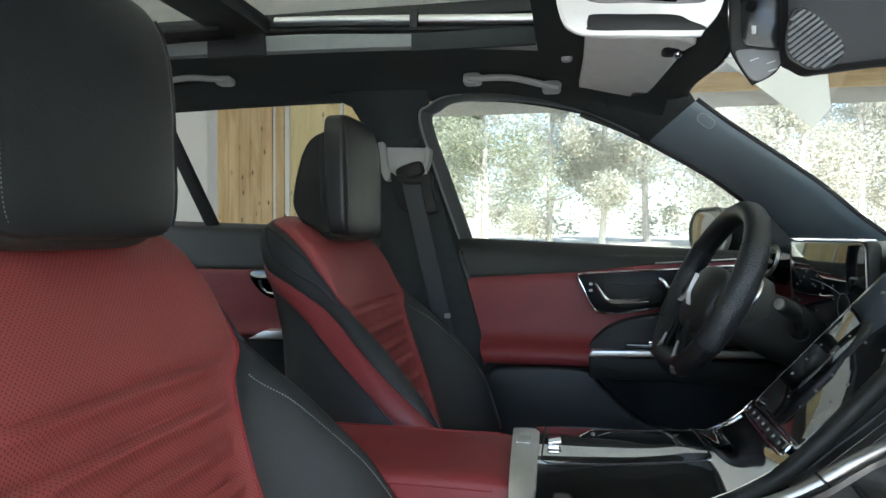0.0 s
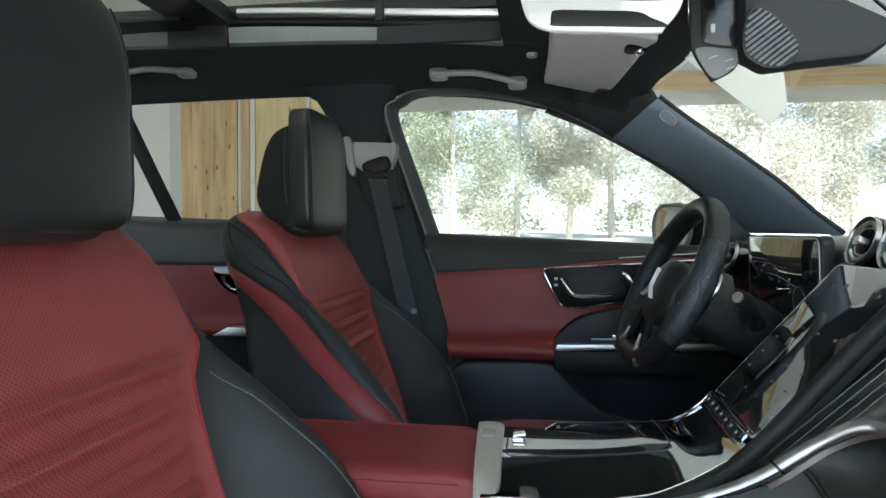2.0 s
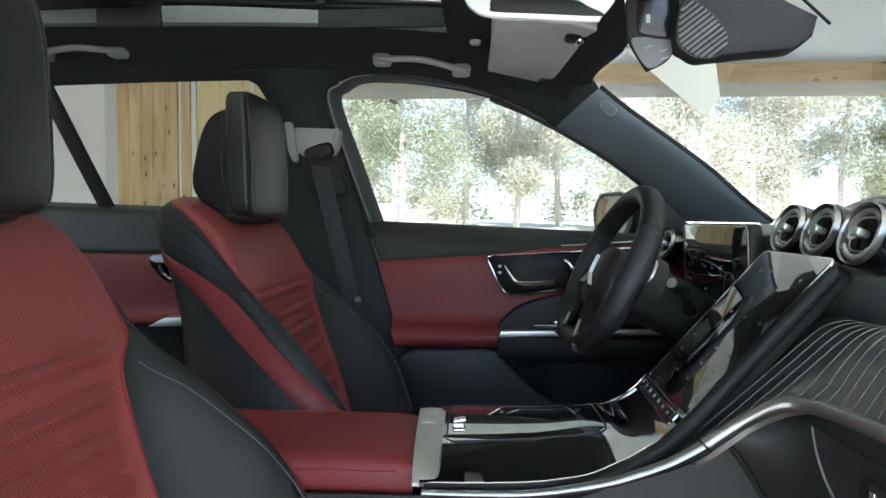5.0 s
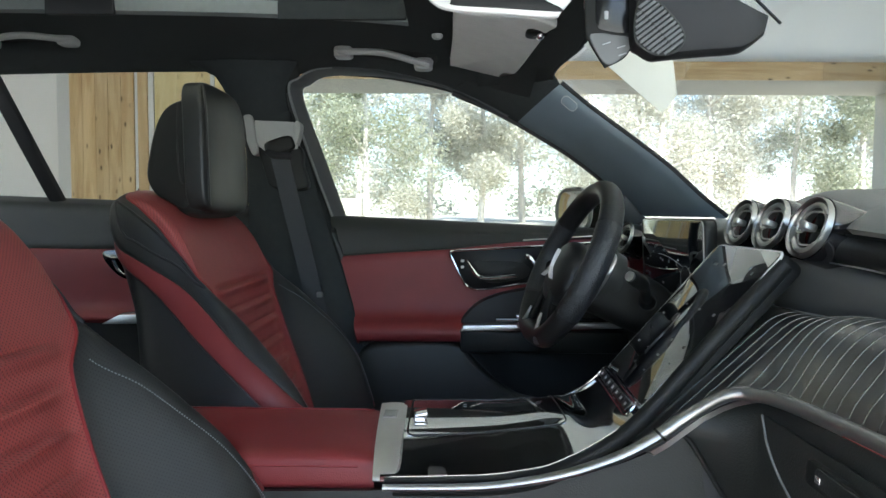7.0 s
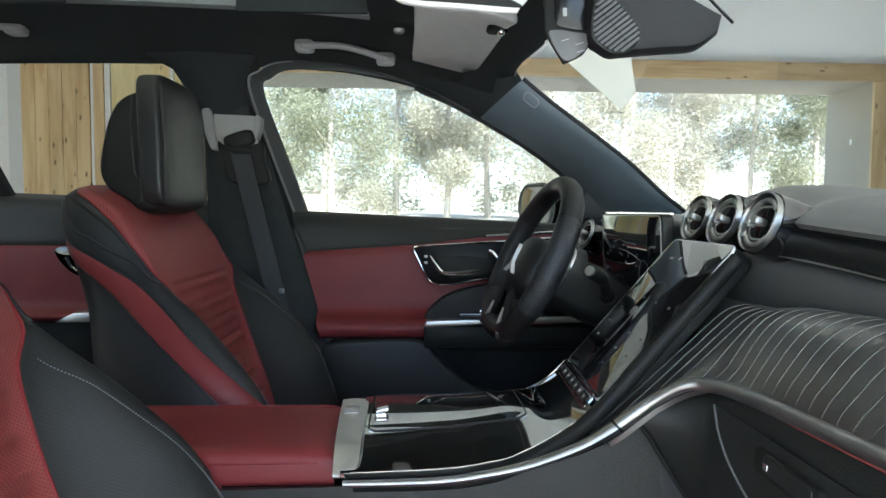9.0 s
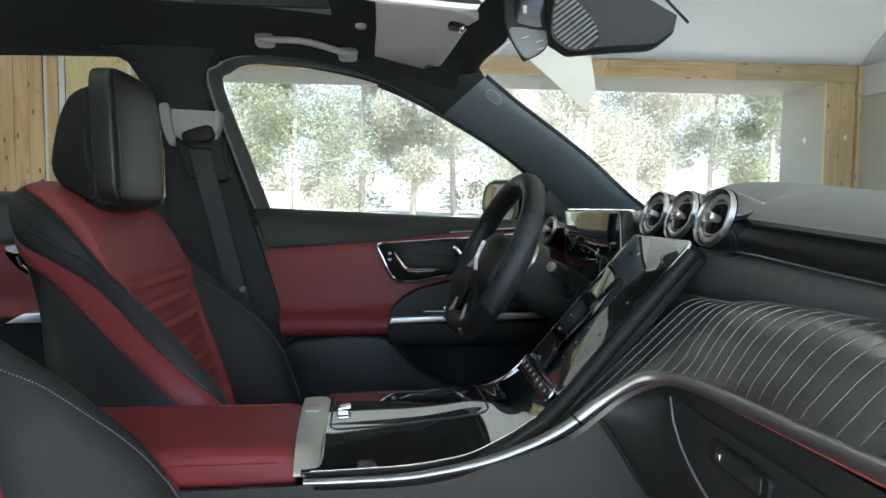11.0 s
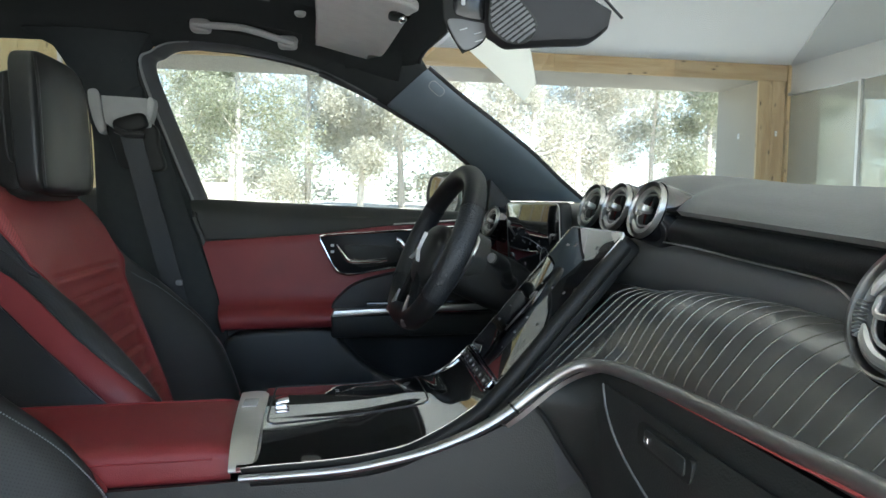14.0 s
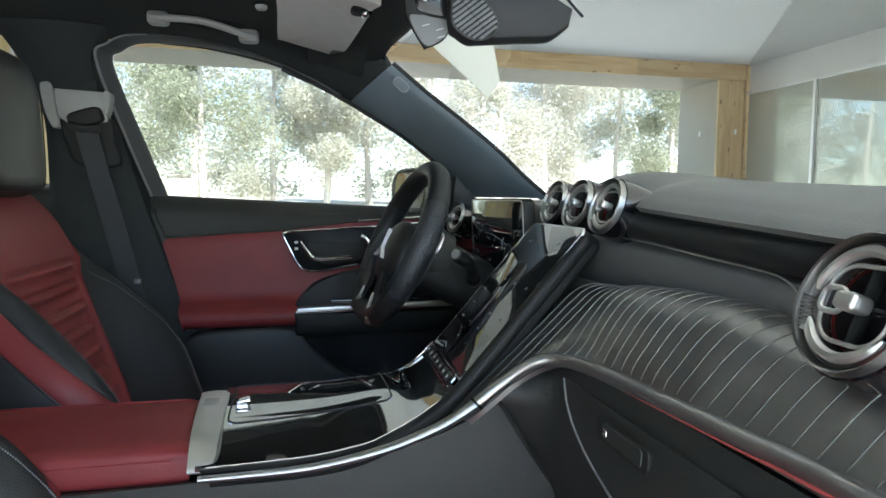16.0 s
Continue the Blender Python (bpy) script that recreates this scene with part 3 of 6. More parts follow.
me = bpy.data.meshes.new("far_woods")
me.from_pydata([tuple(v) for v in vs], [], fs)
# The bleached leaf colour pales these woods as haze would.
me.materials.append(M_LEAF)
tagged(new("far_woods", me), "sunlit green woods behind the nearer trees, bleached as if by haze", "woods", kind="stuff")
bms = []
for i in range(16):
    fx, fy = rng.uniform(-40, 60), rng.uniform(36, 52)
    gz = ground_height(fx, fy)
    bms.append(tube([V(fx, fy, gz - .1), V(fx + rng.uniform(-.3, .3), fy, gz + 4), V(fx + rng.uniform(-.6, .6), fy, gz + 9)], n=6, up=(0, 1, 0), radii=[0.2, 0.16, 0.07]))
tagged(part("far_trunks", joined(*bms), M_BARK), "pale trunks standing in the far woods", "trunks", kind="stuff")
slab("low_block", (-4.9, 24.0, 0.35), (-3.3, 24.6, 1.75), M_CONC, "pale concrete block standing on the ground", "block", bevel=0.03, kind="")

# ---------------------------------------------------------------- car shell
def yw(z):
    """The side glass leans in towards the roof."""
    return 0.81 - 0.42 * (z - 1.09)


WIN = [(-0.024, 1.095), (-0.066, 1.235), (-0.106, 1.375), (-0.086, 1.401), (-0.049, 1.418), (0.03, 1.421), (0.113, 1.415), (0.244, 1.389), (0.377, 1.334), (0.517, 1.259), (0.605, 1.200), (0.66, 1.153), (0.715, 1.10)]


def rim(pts, n, inset=0.0):
    return [V(p.x, yw(p.y) - inset, p.y) for p in spline([(a, b, 0) for a, b in pts], n)]


# a pillar between the door glass and the windscreen
def pillar_rows(win, scr, n):
    """From the door glass rim round to the windscreen edge."""
    out = []
    wa = rim(win, n)
    sa = [V(p.x, 0.622 + 0.02 * (1.41 - p.y), p.y) for p in spline([(a, b, 0) for a, b in scr], n)]
    for a, b in zip(wa, sa):
        r = [a + V(0.01, 0.03, -0.012)]
        for k in range(11):
            u = k / 10
            p = a.lerp(b, u)
            p.y -= 0.022 * math.sin(math.pi * u) ** 0.6
            r.append(p)
        out.append(r + [b + V(0.0, 0.045, 0.0)])
    return out, wa, sa


upper_rows, win_u, _ = pillar_rows([(0.244, 1.389), (0.32, 1.360), (0.40, 1.3225)], [(0.37, 1.45), (0.43, 1.436), (0.466, 1.415), (0.482, 1.392)], 12)
lower_rows, win_a, scr_a = pillar_rows([(0.40, 1.3225), (0.517, 1.259), (0.605, 1.200), (0.66, 1.153), (0.715, 1.10)], [(0.482, 1.392), (0.5506, 1.338), (0.6627, 1.2575), (0.7321, 1.2051), (0.8003, 1.1444), (0.86, 1.098)], 26)
pillar_a = thing("front_pillar", "blue-black plastic windscreen pillar with an oval airbag badge", "pillar", kind="structure")
part("trim", skin(lower_rows, thick=-0.004), M_PILLAR, pillar_a)
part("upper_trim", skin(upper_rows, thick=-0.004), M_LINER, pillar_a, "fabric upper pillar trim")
part("trim_joint", tube([p + V(0, -0.001, 0) for p in lower_rows[0][1:-1]], 0.0012, 5), M_RUBBER, pillar_a)
bm = prism([V(x, y, 0) for x, y in rounded_rect(0.038, 0.020, 0.0095, 6)], (0, 0, 1), 0.003, 0.001)
part("badge", moved(bm, frame_of((0.500, 0.600, 1.345), (0.62, 0.06, -0.50), (0.5, -0.25, 0.60))), M_PILLAR, pillar_a, "raised oval badge")
part("badge_edge", moved(tube([V(x, y, 0.003) for x, y in rounded_rect(0.038, 0.020, 0.0095, 6)], 0.0007, 5, closed=True), frame_of((0.500, 0.600, 1.345), (0.62, 0.06, -0.50), (0.5, -0.25, 0.60))), M_GREYP, pillar_a)
part("seal", tube([p + V(0.004, 0.004, 0.003) for p in scr_a], 0.006, 8), M_RUBBER, pillar_a)
part("seal", tube([p + V(0.0, 0.012, -0.004) for p in win_u + win_a[1:]], 0.006, 8), M_RUBBER, pillar_a)

# centre pillar with its lower trim
XR = [(0.40, 0.085), (0.66, 0.05), (0.80, 0.029), (0.95, -0.012), (1.086, -0.056), (1.235, -0.098), (1.375, -0.136), (1.44, -0.10)]
XL = [(0.40, -0.20), (1.10, -0.248), (1.23, -0.250), (1.284, -0.253), (1.336, -0.261), (1.366, -0.275), (1.407, -0.294), (1.431, -0.318), (1.44, -0.351)]
rows = []
for i in range(41):
    z = 0.38 + (1.44 - 0.38) * i / 40
    yo = yw(max(z, 1.09)) if z > 1.05 else 0.80
    xl, xr = lerp_table(XL, z), lerp_table(XR, z)
    yi = min(0.715, yo - 0.03) - 0.02 * max(0, z - 1.1)
    r = [V(xl, yo + 0.02, z), V(xl + 0.002, yi + 0.012, z), V(xl + 0.014, yi, z)]
    for k in range(1, 8):
        u = k / 8
        r.append(V(xl + 0.014 + (xr - xl - 0.034) * u, yi - 0.012 * math.sin(math.pi * u), z))
    r += [V(xr - 0.018, yi, z), V(xr - 0.004, yi + 0.010, z), V(xr, yo + 0.02, z)]
    rows.append(r)
pillar_b = thing("centre_pillar", "dark grey fabric-lined centre pillar behind the driver seat", "pillar", kind="structure")
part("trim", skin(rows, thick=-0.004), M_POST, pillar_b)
part("seal", tube([V(lerp_table(XR, z), yw(max(z, 1.09)) - 0.012 if z > 1.07 else 0.755, z) for z in [0.45 + 0.03 * i for i in range(32)]], 0.008, 8), M_SOFT, pillar_b)
bm = prism([V(x, y, 0) for x, y in rounded_rect(0.05, 0.02, 0.005, 4)], (0, 0, 1), 0.003, 0.001)
part("badge", moved(bm, frame_of((-0.185, 0.647, 1.395), (1, 0, 0), (0, -0.3, 0.95))), M_SOFT, pillar_b, "small embossed badge")

# light-coloured seal that runs round the door glass
OUTWARD = [(-0.030, 0.0), (-0.029, 0.0), (-0.024, 0.002), (-0.018, 0.006), (-0.010, 0.007), (-0.003, 0.006), (0.0, 0.005), (0.0, 0.003), (0.0, 0.001)]
inner = rim(WIN[:9], 60, 0.0)
outer = [V(p.x, yw(p.y) - 0.030 * max(0.0, min(1.0, (60 - k) / 26)), p.y) for k, p in enumerate(spline([(a + u, b + w, 0) for (a, b), (u, w) in zip(WIN[:9], OUTWARD)], 60))]
frame_strip = part("window_frame", skin([[a + V(0, 0.014, 0), a, a.lerp(b, 0.25) + V(0, -0.004, 0), a.lerp(b, 0.6) + V(0, -0.005, 0), b] for a, b in zip(inner, outer)], thick=-0.004), M_FRAME)
tagged(frame_strip, "dark grey door frame strip beside the driver window", "window frame", kind="structure")
seal = part("window_seal", tube([p + V(0.002, -0.004, 0) for p in outer[:34]], 0.0032, 8, radii=[0.0032 - 0.0020 * (k / 33) ** 3 for k in range(34)]), M_SEAL)
tagged(seal, "pale grey rubber seal round the driver window", "seal", kind="structure")


# roof lining
def ztop(x):
    return lerp_table([(-1.3, 1.40), (-0.9, 1.425), (-0.3, 1.435), (0.05, 1.425), (0.113, 1.418), (0.244, 1.392), (0.377, 1.337), (0.46, 1.29)], x)


def liner_z(x):
    return lerp_table([(-1.3, 1.45), (-0.8, 1.478), (-0.3, 1.474), (0.0, 1.466), (0.16, 1.455), (0.30, 1.430), (0.47, 1.392)], x)


liner = thing("headliner", "anthracite fabric roof lining round a large glass roof", "roof lining", kind="structure")
for side in (1, -1):
    rows = []
    for i in range(57):
        x = -1.3 + 1.72 * i / 56
        zt, zl = ztop(x), liner_z(x)
        prof = spline([(0, yw(zt) + 0.03, zt - 0.004), (0, yw(zt) - 0.002, zt), (0, yw(zt) - 0.05, zt + (zl - zt) * 0.45 + 0.004), (0, 0.535, zl - 0.004), (0, 0.47, zl + 0.004), (0, 0.405, zl + 0.006)], 16)
        rows.append([V(x, p.y * side, p.z) for p in prof])
    part("side_lining", skin(rows, thick=-0.004), M_LINER, liner)
rows = []
for i in range(15):
    x = 0.16 + (0.465 - 0.16) * i / 14
    rows.append([V(x, -0.41 + 0.82 * k / 24, liner_z(x) + 0.006 + 0.010 * (1 - (2 * k / 24 - 1) ** 2)) for k in range(25)])
part("front_lining", skin(rows, thick=-0.005), M_LINER, liner)
# header over the windscreen, sagging a little before it meets the glass
HEAD = [(0.463, 0.0, 1.408), (0.465, 0.22, 1.406), (0.470, 0.30, 1.404), (0.472, 0.36, 1.403), (0.465, 0.456, 1.406), (0.460, 0.527, 1.408), (0.459, 0.60, 1.407), (0.462, 0.632, 1.398)]
head_line = spline(HEAD, 40)
for side in (1, -1):
    rows = []
    for p in head_line:
        q = V(0.30, p.y, 1.437 - 0.05 * max(0, (p.y - 0.45) / 0.18) ** 2)
        m = V(0.40, p.y, 1.408 - 0.012 * max(0, (p.y - 0.45) / 0.18) ** 2)
        rows.append([V(r.x, r.y * side, r.z) for r in spline([q, m, p + V(-0.012, 0, -0.004), p, p + V(0.004, 0, 0.006)], 16)])
    part("header_lining", skin(rows, thick=-0.005), M_LINER, liner)
    part("header_seal", tube([V(p.x + 0.003, p.y * side, p.z + 0.003) for p in head_line], 0.006, 8), M_RUBBER, liner)
bm = lathe([(0.0005, 0.004), (0.008, 0.0035), (0.0105, 0.0), (0.0105, -0.004)], 20, "Z")
part("coat_button", moved(bm, pose(0.215, 0.41, 1.435, 180, 0, 0)), M_GREYP, liner, "pale round button")

# glass roof: frame, inner band, rails, panes
roof = thing("glass_roof", "two-part tinted glass roof with black frame and metal rails", "sunroof", kind="structure")
RZ = [(-1.25, 1.475), (-0.39, 1.512), (-0.06, 1.498), (0.16, 1.487)]
for side in (1, -1):
    rows = []
    for i in range(40):
        x = -1.25 + 1.41 * i / 39
        zr = lerp_table(RZ, x)
        rows.append([V(x, side * 0.415, liner_z(x) + 0.001), V(x, side * 0.400, liner_z(x) + 0.004), V(x, side * 0.396, zr - 0.008), V(x, side * 0.398, zr - 0.002), V(x, side * 0.405, zr)])
    part("inner_band", skin(rows, thick=-0.003), M_ROOFBAND, roof, "grey fabric roof edge band")
    part("band_joint", box((-0.520, side * 0.398 - 0.006, 1.470), (-0.390, side * 0.398 + 0.006, 1.514), 0.003), M_RUBBER, roof)
    # Darker box over the front stretch of the band.
    part("dark_band_piece", box((-0.083, side * 0.398 - 0.005, 1.462), (0.158, side * 0.398 + 0.006, 1.497), 0.003), M_POST, roof, "dark piece along the front of the roof edge band")
    part("rail", tube([V(x, side * 0.402, lerp_table(RZ, x) + 0.026) for x in [-0.37 + 0.53 * i / 20 for i in range(21)]], 0.010, 10, up=(0, 1, 0), flat=1.0), M_SATIN, roof, "satin metal guide rail")
    part("rail", tube([V(x, side * 0.41, lerp_table(RZ, x) + 0.012) for x in [-1.2 + 1.36 * i / 20 for i in range(21)]], 0.006, 8), M_DARK, roof)
    part("roof_side", box((-1.3, side * 0.43 - 0.02, 1.53), (0.5, side * 0.43 + 0.30, 1.56), 0.008), M_DARK, roof)
part("cross_bar", box((-0.50, -0.42, 1.515), (-0.385, 0.42, 1.555), 0.015), M_DARK, roof)
part("sliding_catch", box((-0.085, 0.385, 1.505), (-0.068, 0.40, 1.545), 0.004), M_DARK, roof)
part("deflector", box((-0.64, 0.33, 1.505), (-0.455, 0.395, 1.516), 0.004), M_DARK, roof)
part("roof_header", box((0.155, -0.43, 1.50), (0.5, 0.43, 1.53), 0.01), M_DARK, roof)
for a, b2 in ((-0.42, 0.18), (-1.25, -0.47)):
    ob = part("pane", box((a, -0.43, 1.558), (b2, 0.43, 1.563), 0.0), M_ROOFGLASS, roof, smooth=False)
    ob.visible_shadow = False
# windscreen
rows = []
for i in range(13):
    u = i / 12
    rows.append([V(0.47 + 0.72 * u + 0.05 * (1 - (k / 8 - 1) ** 2), -0.66 + 1.32 * k / 16, 1.415 - 0.33 * u) for k in range(17)])
ws = part("windscreen", skin(rows, thick=0.004), M_GLASS)
def on_screen(x, y):
    return V(x, y, 1.415 - 0.4583 * (x - 0.47) - 0.012 + 0.0)


# Pale polygon set on the windscreen in place of a reflection.
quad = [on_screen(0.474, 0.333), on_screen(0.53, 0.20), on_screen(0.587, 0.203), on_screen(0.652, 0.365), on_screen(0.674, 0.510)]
part("reflection_patch", prism(quad, (0.4166, 0, 0.909), 0.002), hazed("reflection_veil", 0.85, 0.95, 1.0), ws, "pale translucent patch standing in for a reflection on the glass", smooth=False)
tagged(ws, "clear raked windscreen", "windscreen", kind="structure")
ws.visible_shadow = False
# floor and far side under the seats
pan = thing("floor", "black carpeted car floor with footwells and sills", "floor", kind="structure")
part("carpet", box((-1.6, -0.72, 0.0), (1.25, 0.80, 0.38), 0.02), M_CARPET, pan)
part("rear_wall", box((-1.62, -0.72, 0.36), (-1.5, 0.80, 1.0), 0.03), M_CARPET, pan)
part("bulkhead", box((1.05, -0.78, 0.36), (1.28, 0.80, 1.02), 0.03), M_CARPET, pan)

# passenger side of the body behind the open door: centre pillar, closed rear door with dark glass, sill
# Out of view; added to keep side light off the rear cabin.
shut = thing("passenger_side_body", "unseen closed rear quarter on the passenger side, added to block light", "car body", kind="structure")
part("centre_post", box((-0.33, -0.80, 0.36), (-0.16, -0.70, 1.45), 0.02), M_DARK, shut)
part("rear_door_panel", box((-1.5, -0.84, 0.36), (-0.335, -0.74, 1.10), 0.02), M_DARK, shut)
part("rear_glass", box((-1.45, -0.775, 1.103), (-0.34, -0.769, 1.44), 0.0), M_DIMGLASS, shut, "unseen dark glass that holds back light", smooth=False)
part("sill", box((-0.155, -0.80, 0.30), (1.0, -0.70, 0.40), 0.02), M_DARK, shut)
part("front_post", box((0.86, -0.80, 0.36), (1.10, -0.72, 1.08), 0.02), M_DARK, shut)

# ---------------------------------------------------------------- front seats
REC = radians(19)
C_TAB = [(0.0, 0.122), (0.12, 0.124), (0.22, 0.127), (0.30, 0.139), (0.35, 0.158), (0.39, 0.171), (0.43, 0.168), (0.48, 0.155), (0.53, 0.12), (0.565, 0.04)]
H_TAB = [(0.0, 0.268), (0.10, 0.272), (0.18, 0.264), (0.26, 0.238), (0.32, 0.214), (0.38, 0.194), (0.44, 0.187), (0.48, 0.182), (0.51, 0.175), (0.535, 0.160), (0.555, 0.115), (0.565, 0.055)]
B_TAB = [(0.0, 0.115), (0.10, 0.112), (0.17, 0.098), (0.25, 0.066), (0.30, 0.042), (0.35, 0.014), (0.385, 0.0), (0.565, 0.0)]
W_TAB = [(0.0, -0.004), (0.15, 0.002), (0.34, 0.004), (0.42, -0.001), (0.47, -0.012), (0.51, -0.032), (0.54, -0.058), (0.56, -0.084), (0.565, -0.095)]
T_TAB = [(0.0, 0.15), (0.30, 0.128), (0.44, 0.115), (0.50, 0.092), (0.54, 0.052), (0.565, 0.008)]
NV = 60


def back_ring(v):
    """Half cross-section of the backrest at height v: (lateral, forward) from the middle of the front round to the middle of the back."""
    c, h, b, w, t = (lerp_table(tab, v) for tab in (C_TAB, H_TAB, B_TAB, W_TAB, T_TAB))
    d = h - c
    return [(0, w), (c * 0.55, w + 0.002), (c, w + 0.002 + b * 0.10), (c + d * 0.52, w + b * 0.92), (c + d * 0.80, w + b - 0.002 - 0.03 * t),
            (h - 0.004, w + b * 0.66 - 0.17 * t), (h + 0.002, w + b * 0.2 - 0.5 * t), (h - 0.010, w - t * 0.88), (h * 0.6, w - t - 0.015 * t / 0.15), (0, w - t - 0.02 * t / 0.15)]


def ring_at(v, s):
    """Point of the half section at running position s, 0 (front middle) to 9 (back middle)."""
    q = back_ring(v)
    j = min(int(s), 8)
    t = s - j
    a, b, c, d = (V(*q[max(j - 1, 0)], 0), V(*q[j], 0), V(*q[j + 1], 0), V(*q[min(j + 2, 9)], 0))
    return 0.5 * ((2 * b) + (c - a) * t + (2 * a - 5 * b + 4 * c - d) * t * t + (3 * b - a - 3 * c + d) * t ** 3)


def s_where(v, w, lo, hi):
    """Running position on the outer flank at which the section lies w forward."""
    a, b = lo, hi
    for _ in range(18):
        m = (a + b) / 2
        a, b = (m, b) if ring_at(v, m).y > w else (a, m)
    return (a + b) / 2


def s_panel(v):
    return lerp_table([(0.0, 2.0), (0.325, 2.0), (0.36, 2.5), (0.40, 3.7), (0.44, 4.7), (0.48, 5.0), (0.52, 5.25), (0.545, 5.7), (0.565, 6.6)], v)


def s_band(v):
    w = lerp_table([(0.0, 0.130), (0.10, 0.122), (0.166, 0.097), (0.265, 0.040), (0.371, -0.020), (0.430, -0.068), (0.47, -0.108), (0.50, -0.14), (0.565, -0.16)], v)
    return max(s_where(v, w, 3.45, 7.5), s_panel(v) + 0.12)


def s_shell(v):
    w = lerp_table([(0.0, 0.095), (0.10, 0.082), (0.168, 0.056), (0.299, -0.020), (0.40, -0.078), (0.45, -0.115), (0.50, -0.15), (0.565, -0.17)], v)
    return max(s_where(v, w, 4.2, 7.6), s_band(v) + 0.10)


def s_back(v):
    return 9.0


def seat(centre, out, label, xo=0.0, zo=0.0):
    """A front seat; out is +1 when its door side is +y."""
    root = thing("front_seat", label, "car seat", "front seats", at=(0, 0, 0))
    org = V(-0.031 + xo, centre, 0.636 + zo)
    up, fwd = V(-math.sin(REC), 0, math.cos(REC)), V(math.cos(REC), 0, math.sin(REC))

    def P(u, v, w):
        return org + V(0, u, 0) + up * v + fwd * w

    core = P(0, 0.25, -0.06)
    vs_all = [0.565 * (1 - (1 - i / NV) ** 1.25) for i in range(NV + 1)]

    def rib(u, v):
        """Sewn channels: a crease under a soft raised edge."""
        c = lerp_table(C_TAB, v)
        fade = max(0.0, 1 - (abs(u) / (c * 0.92)) ** 8)
        z = 0.0
        for k in range(8):
            q = v - (0.357 - 0.0405 * k)
            z += 0.0062 * math.exp(-((q + 0.010) / 0.0065) ** 2) - 0.0040 * math.exp(-(q / 0.0035) ** 2)
        return z * fade

    rows, uvs = [], []
    fine = sorted(set(vs_all + [0.05 + 0.0035 * k for k in range(92)]))
    for v in fine:
        e = s_panel(v)
        half = [ring_at(v, e * j / 18) for j in range(19)]
        line = [(-p.x, p.y) for p in reversed(half[1:])] + [(p.x, p.y) for p in half]
        rows.append([P(u, v, w + rib(u, v)) for u, w in line])
        run, acc = [], 0.0
        for k, (u, w) in enumerate(line):
            if k:
                acc += math.hypot(u - line[k - 1][0], w - line[k - 1][1])
            run.append(acc)
        uvs.append([(r - run[18], v) for r in run])
    part("centre_panel", skin(rows, thick=0.005, uv=uvs, core=core), M_REDP, root, "red perforated leather with horizontal ribs")

    def swell(p, r):
        nx, ny = p.x, p.y + 0.06
        ln = math.hypot(nx, ny) + 1e-6
        return p.x + nx / ln * r, p.y + ny / ln * r

    for s in (1, -1):
        for nm, mat, lab, s0, s1, puff in (("side_bolster", M_BLKP, "", s_panel, s_band, 0.005), ("side_band", M_RED, "smooth red leather band", s_band, s_shell, 0.005), ("back_shell", M_SHELL, "", s_shell, s_back, 0.0)):
            rows, uvs = [], []
            for v in vs_all:
                a, b = s0(v), s1(v)
                line = [ring_at(v, a + (b - a) * q / 20) for q in range(21)]
                rr, run = [], [0.0]
                for q, p in enumerate(line):
                    u, w = swell(p, puff * math.sin(math.pi * q / 20) ** 0.5)
                    rr.append(P(s * u, v, w))
                    if q:
                        run.append(run[-1] + (line[q] - line[q - 1]).length)
                rows.append(rr)
                uvs.append([(r, v) for r in run])
            part(nm, skin(rows, thick=0.004, uv=uvs, core=core), mat, root, lab)
        for tab, mat in ((s_panel, M_REDTHREAD), (s_band, M_BLK), (s_shell, M_BLK)):
            line = []
            for v in vs_all[1:56]:
                p = ring_at(v, tab(v))
                line.append(P(s * p.x, v, p.y + 0.001))
            part("piping", tube(line, 0.0018, 6), mat, root)
        # stitched seam along the ridge of the bolster
        line = []
        for v in vs_all[1:]:
            if v > 0.335:
                break
            u, w = swell(ring_at(v, lerp_table([(0.0, 3.55), (0.15, 3.3), (0.28, 2.9), (0.335, 2.25)], v)), 0.0048)
            line.append(P(s * u, v, w))
        dense = spline(line, 220)
        part("stitching", joined(*[tube([dense[k], dense[k + 1]], 0.0008, 4) for k in range(0, 220, 2)]), M_THREAD, root, "pale grey stitching")
        part("seam", tube([p - fwd * 0.0015 + V(0, s * 0.004, 0) for p in spline(line, 60)], 0.0011, 5), M_DARK, root)
        # shoulder pad outlined with piping
        loop = []
        for k in range(44):
            a = 2 * math.pi * k / 44
            v = 0.452 + 0.088 * math.cos(a)
            f = 0.34 + 0.24 * math.sin(a)
            u, w = swell(ring_at(v, s_panel(v) + (s_band(v) - s_panel(v)) * f), 0.005)
            loop.append(P(s * u, v, w))
        part("shoulder_piping", tube(loop, 0.0022, 6, closed=True), M_RUBBER, root)
    # cushion
    rows, uvs = [], []
    for i in range(21):
        u = i / 20
        x = -0.02 + 0.50 * u
        z = 0.60 + 0.05 * u - 0.10 * max(0, (u - 0.86) / 0.14) ** 2
        w = 0.255 - 0.02 * u
        line = []
        for k in range(25):
            t = k / 12 - 1
            bol = 0.055 * math.exp(-((abs(t) - 0.80) / 0.16) ** 2)
            line.append(V(x + xo, centre + t * w, z + bol - 0.16 * max(0, (abs(t) - 0.86) / 0.14) ** 2 + zo))
        rows.append(line)
        uvs.append([(p.y, x) for p in line])
    part("cushion", skin(rows, thick=-0.02, uv=uvs), M_REDP, root, "red perforated leather cushion")
    part("seat_base", box((-0.12 + xo, centre - 0.24, 0.37), (0.42 + xo, centre + 0.24, 0.56), 0.03), M_DARK, root)
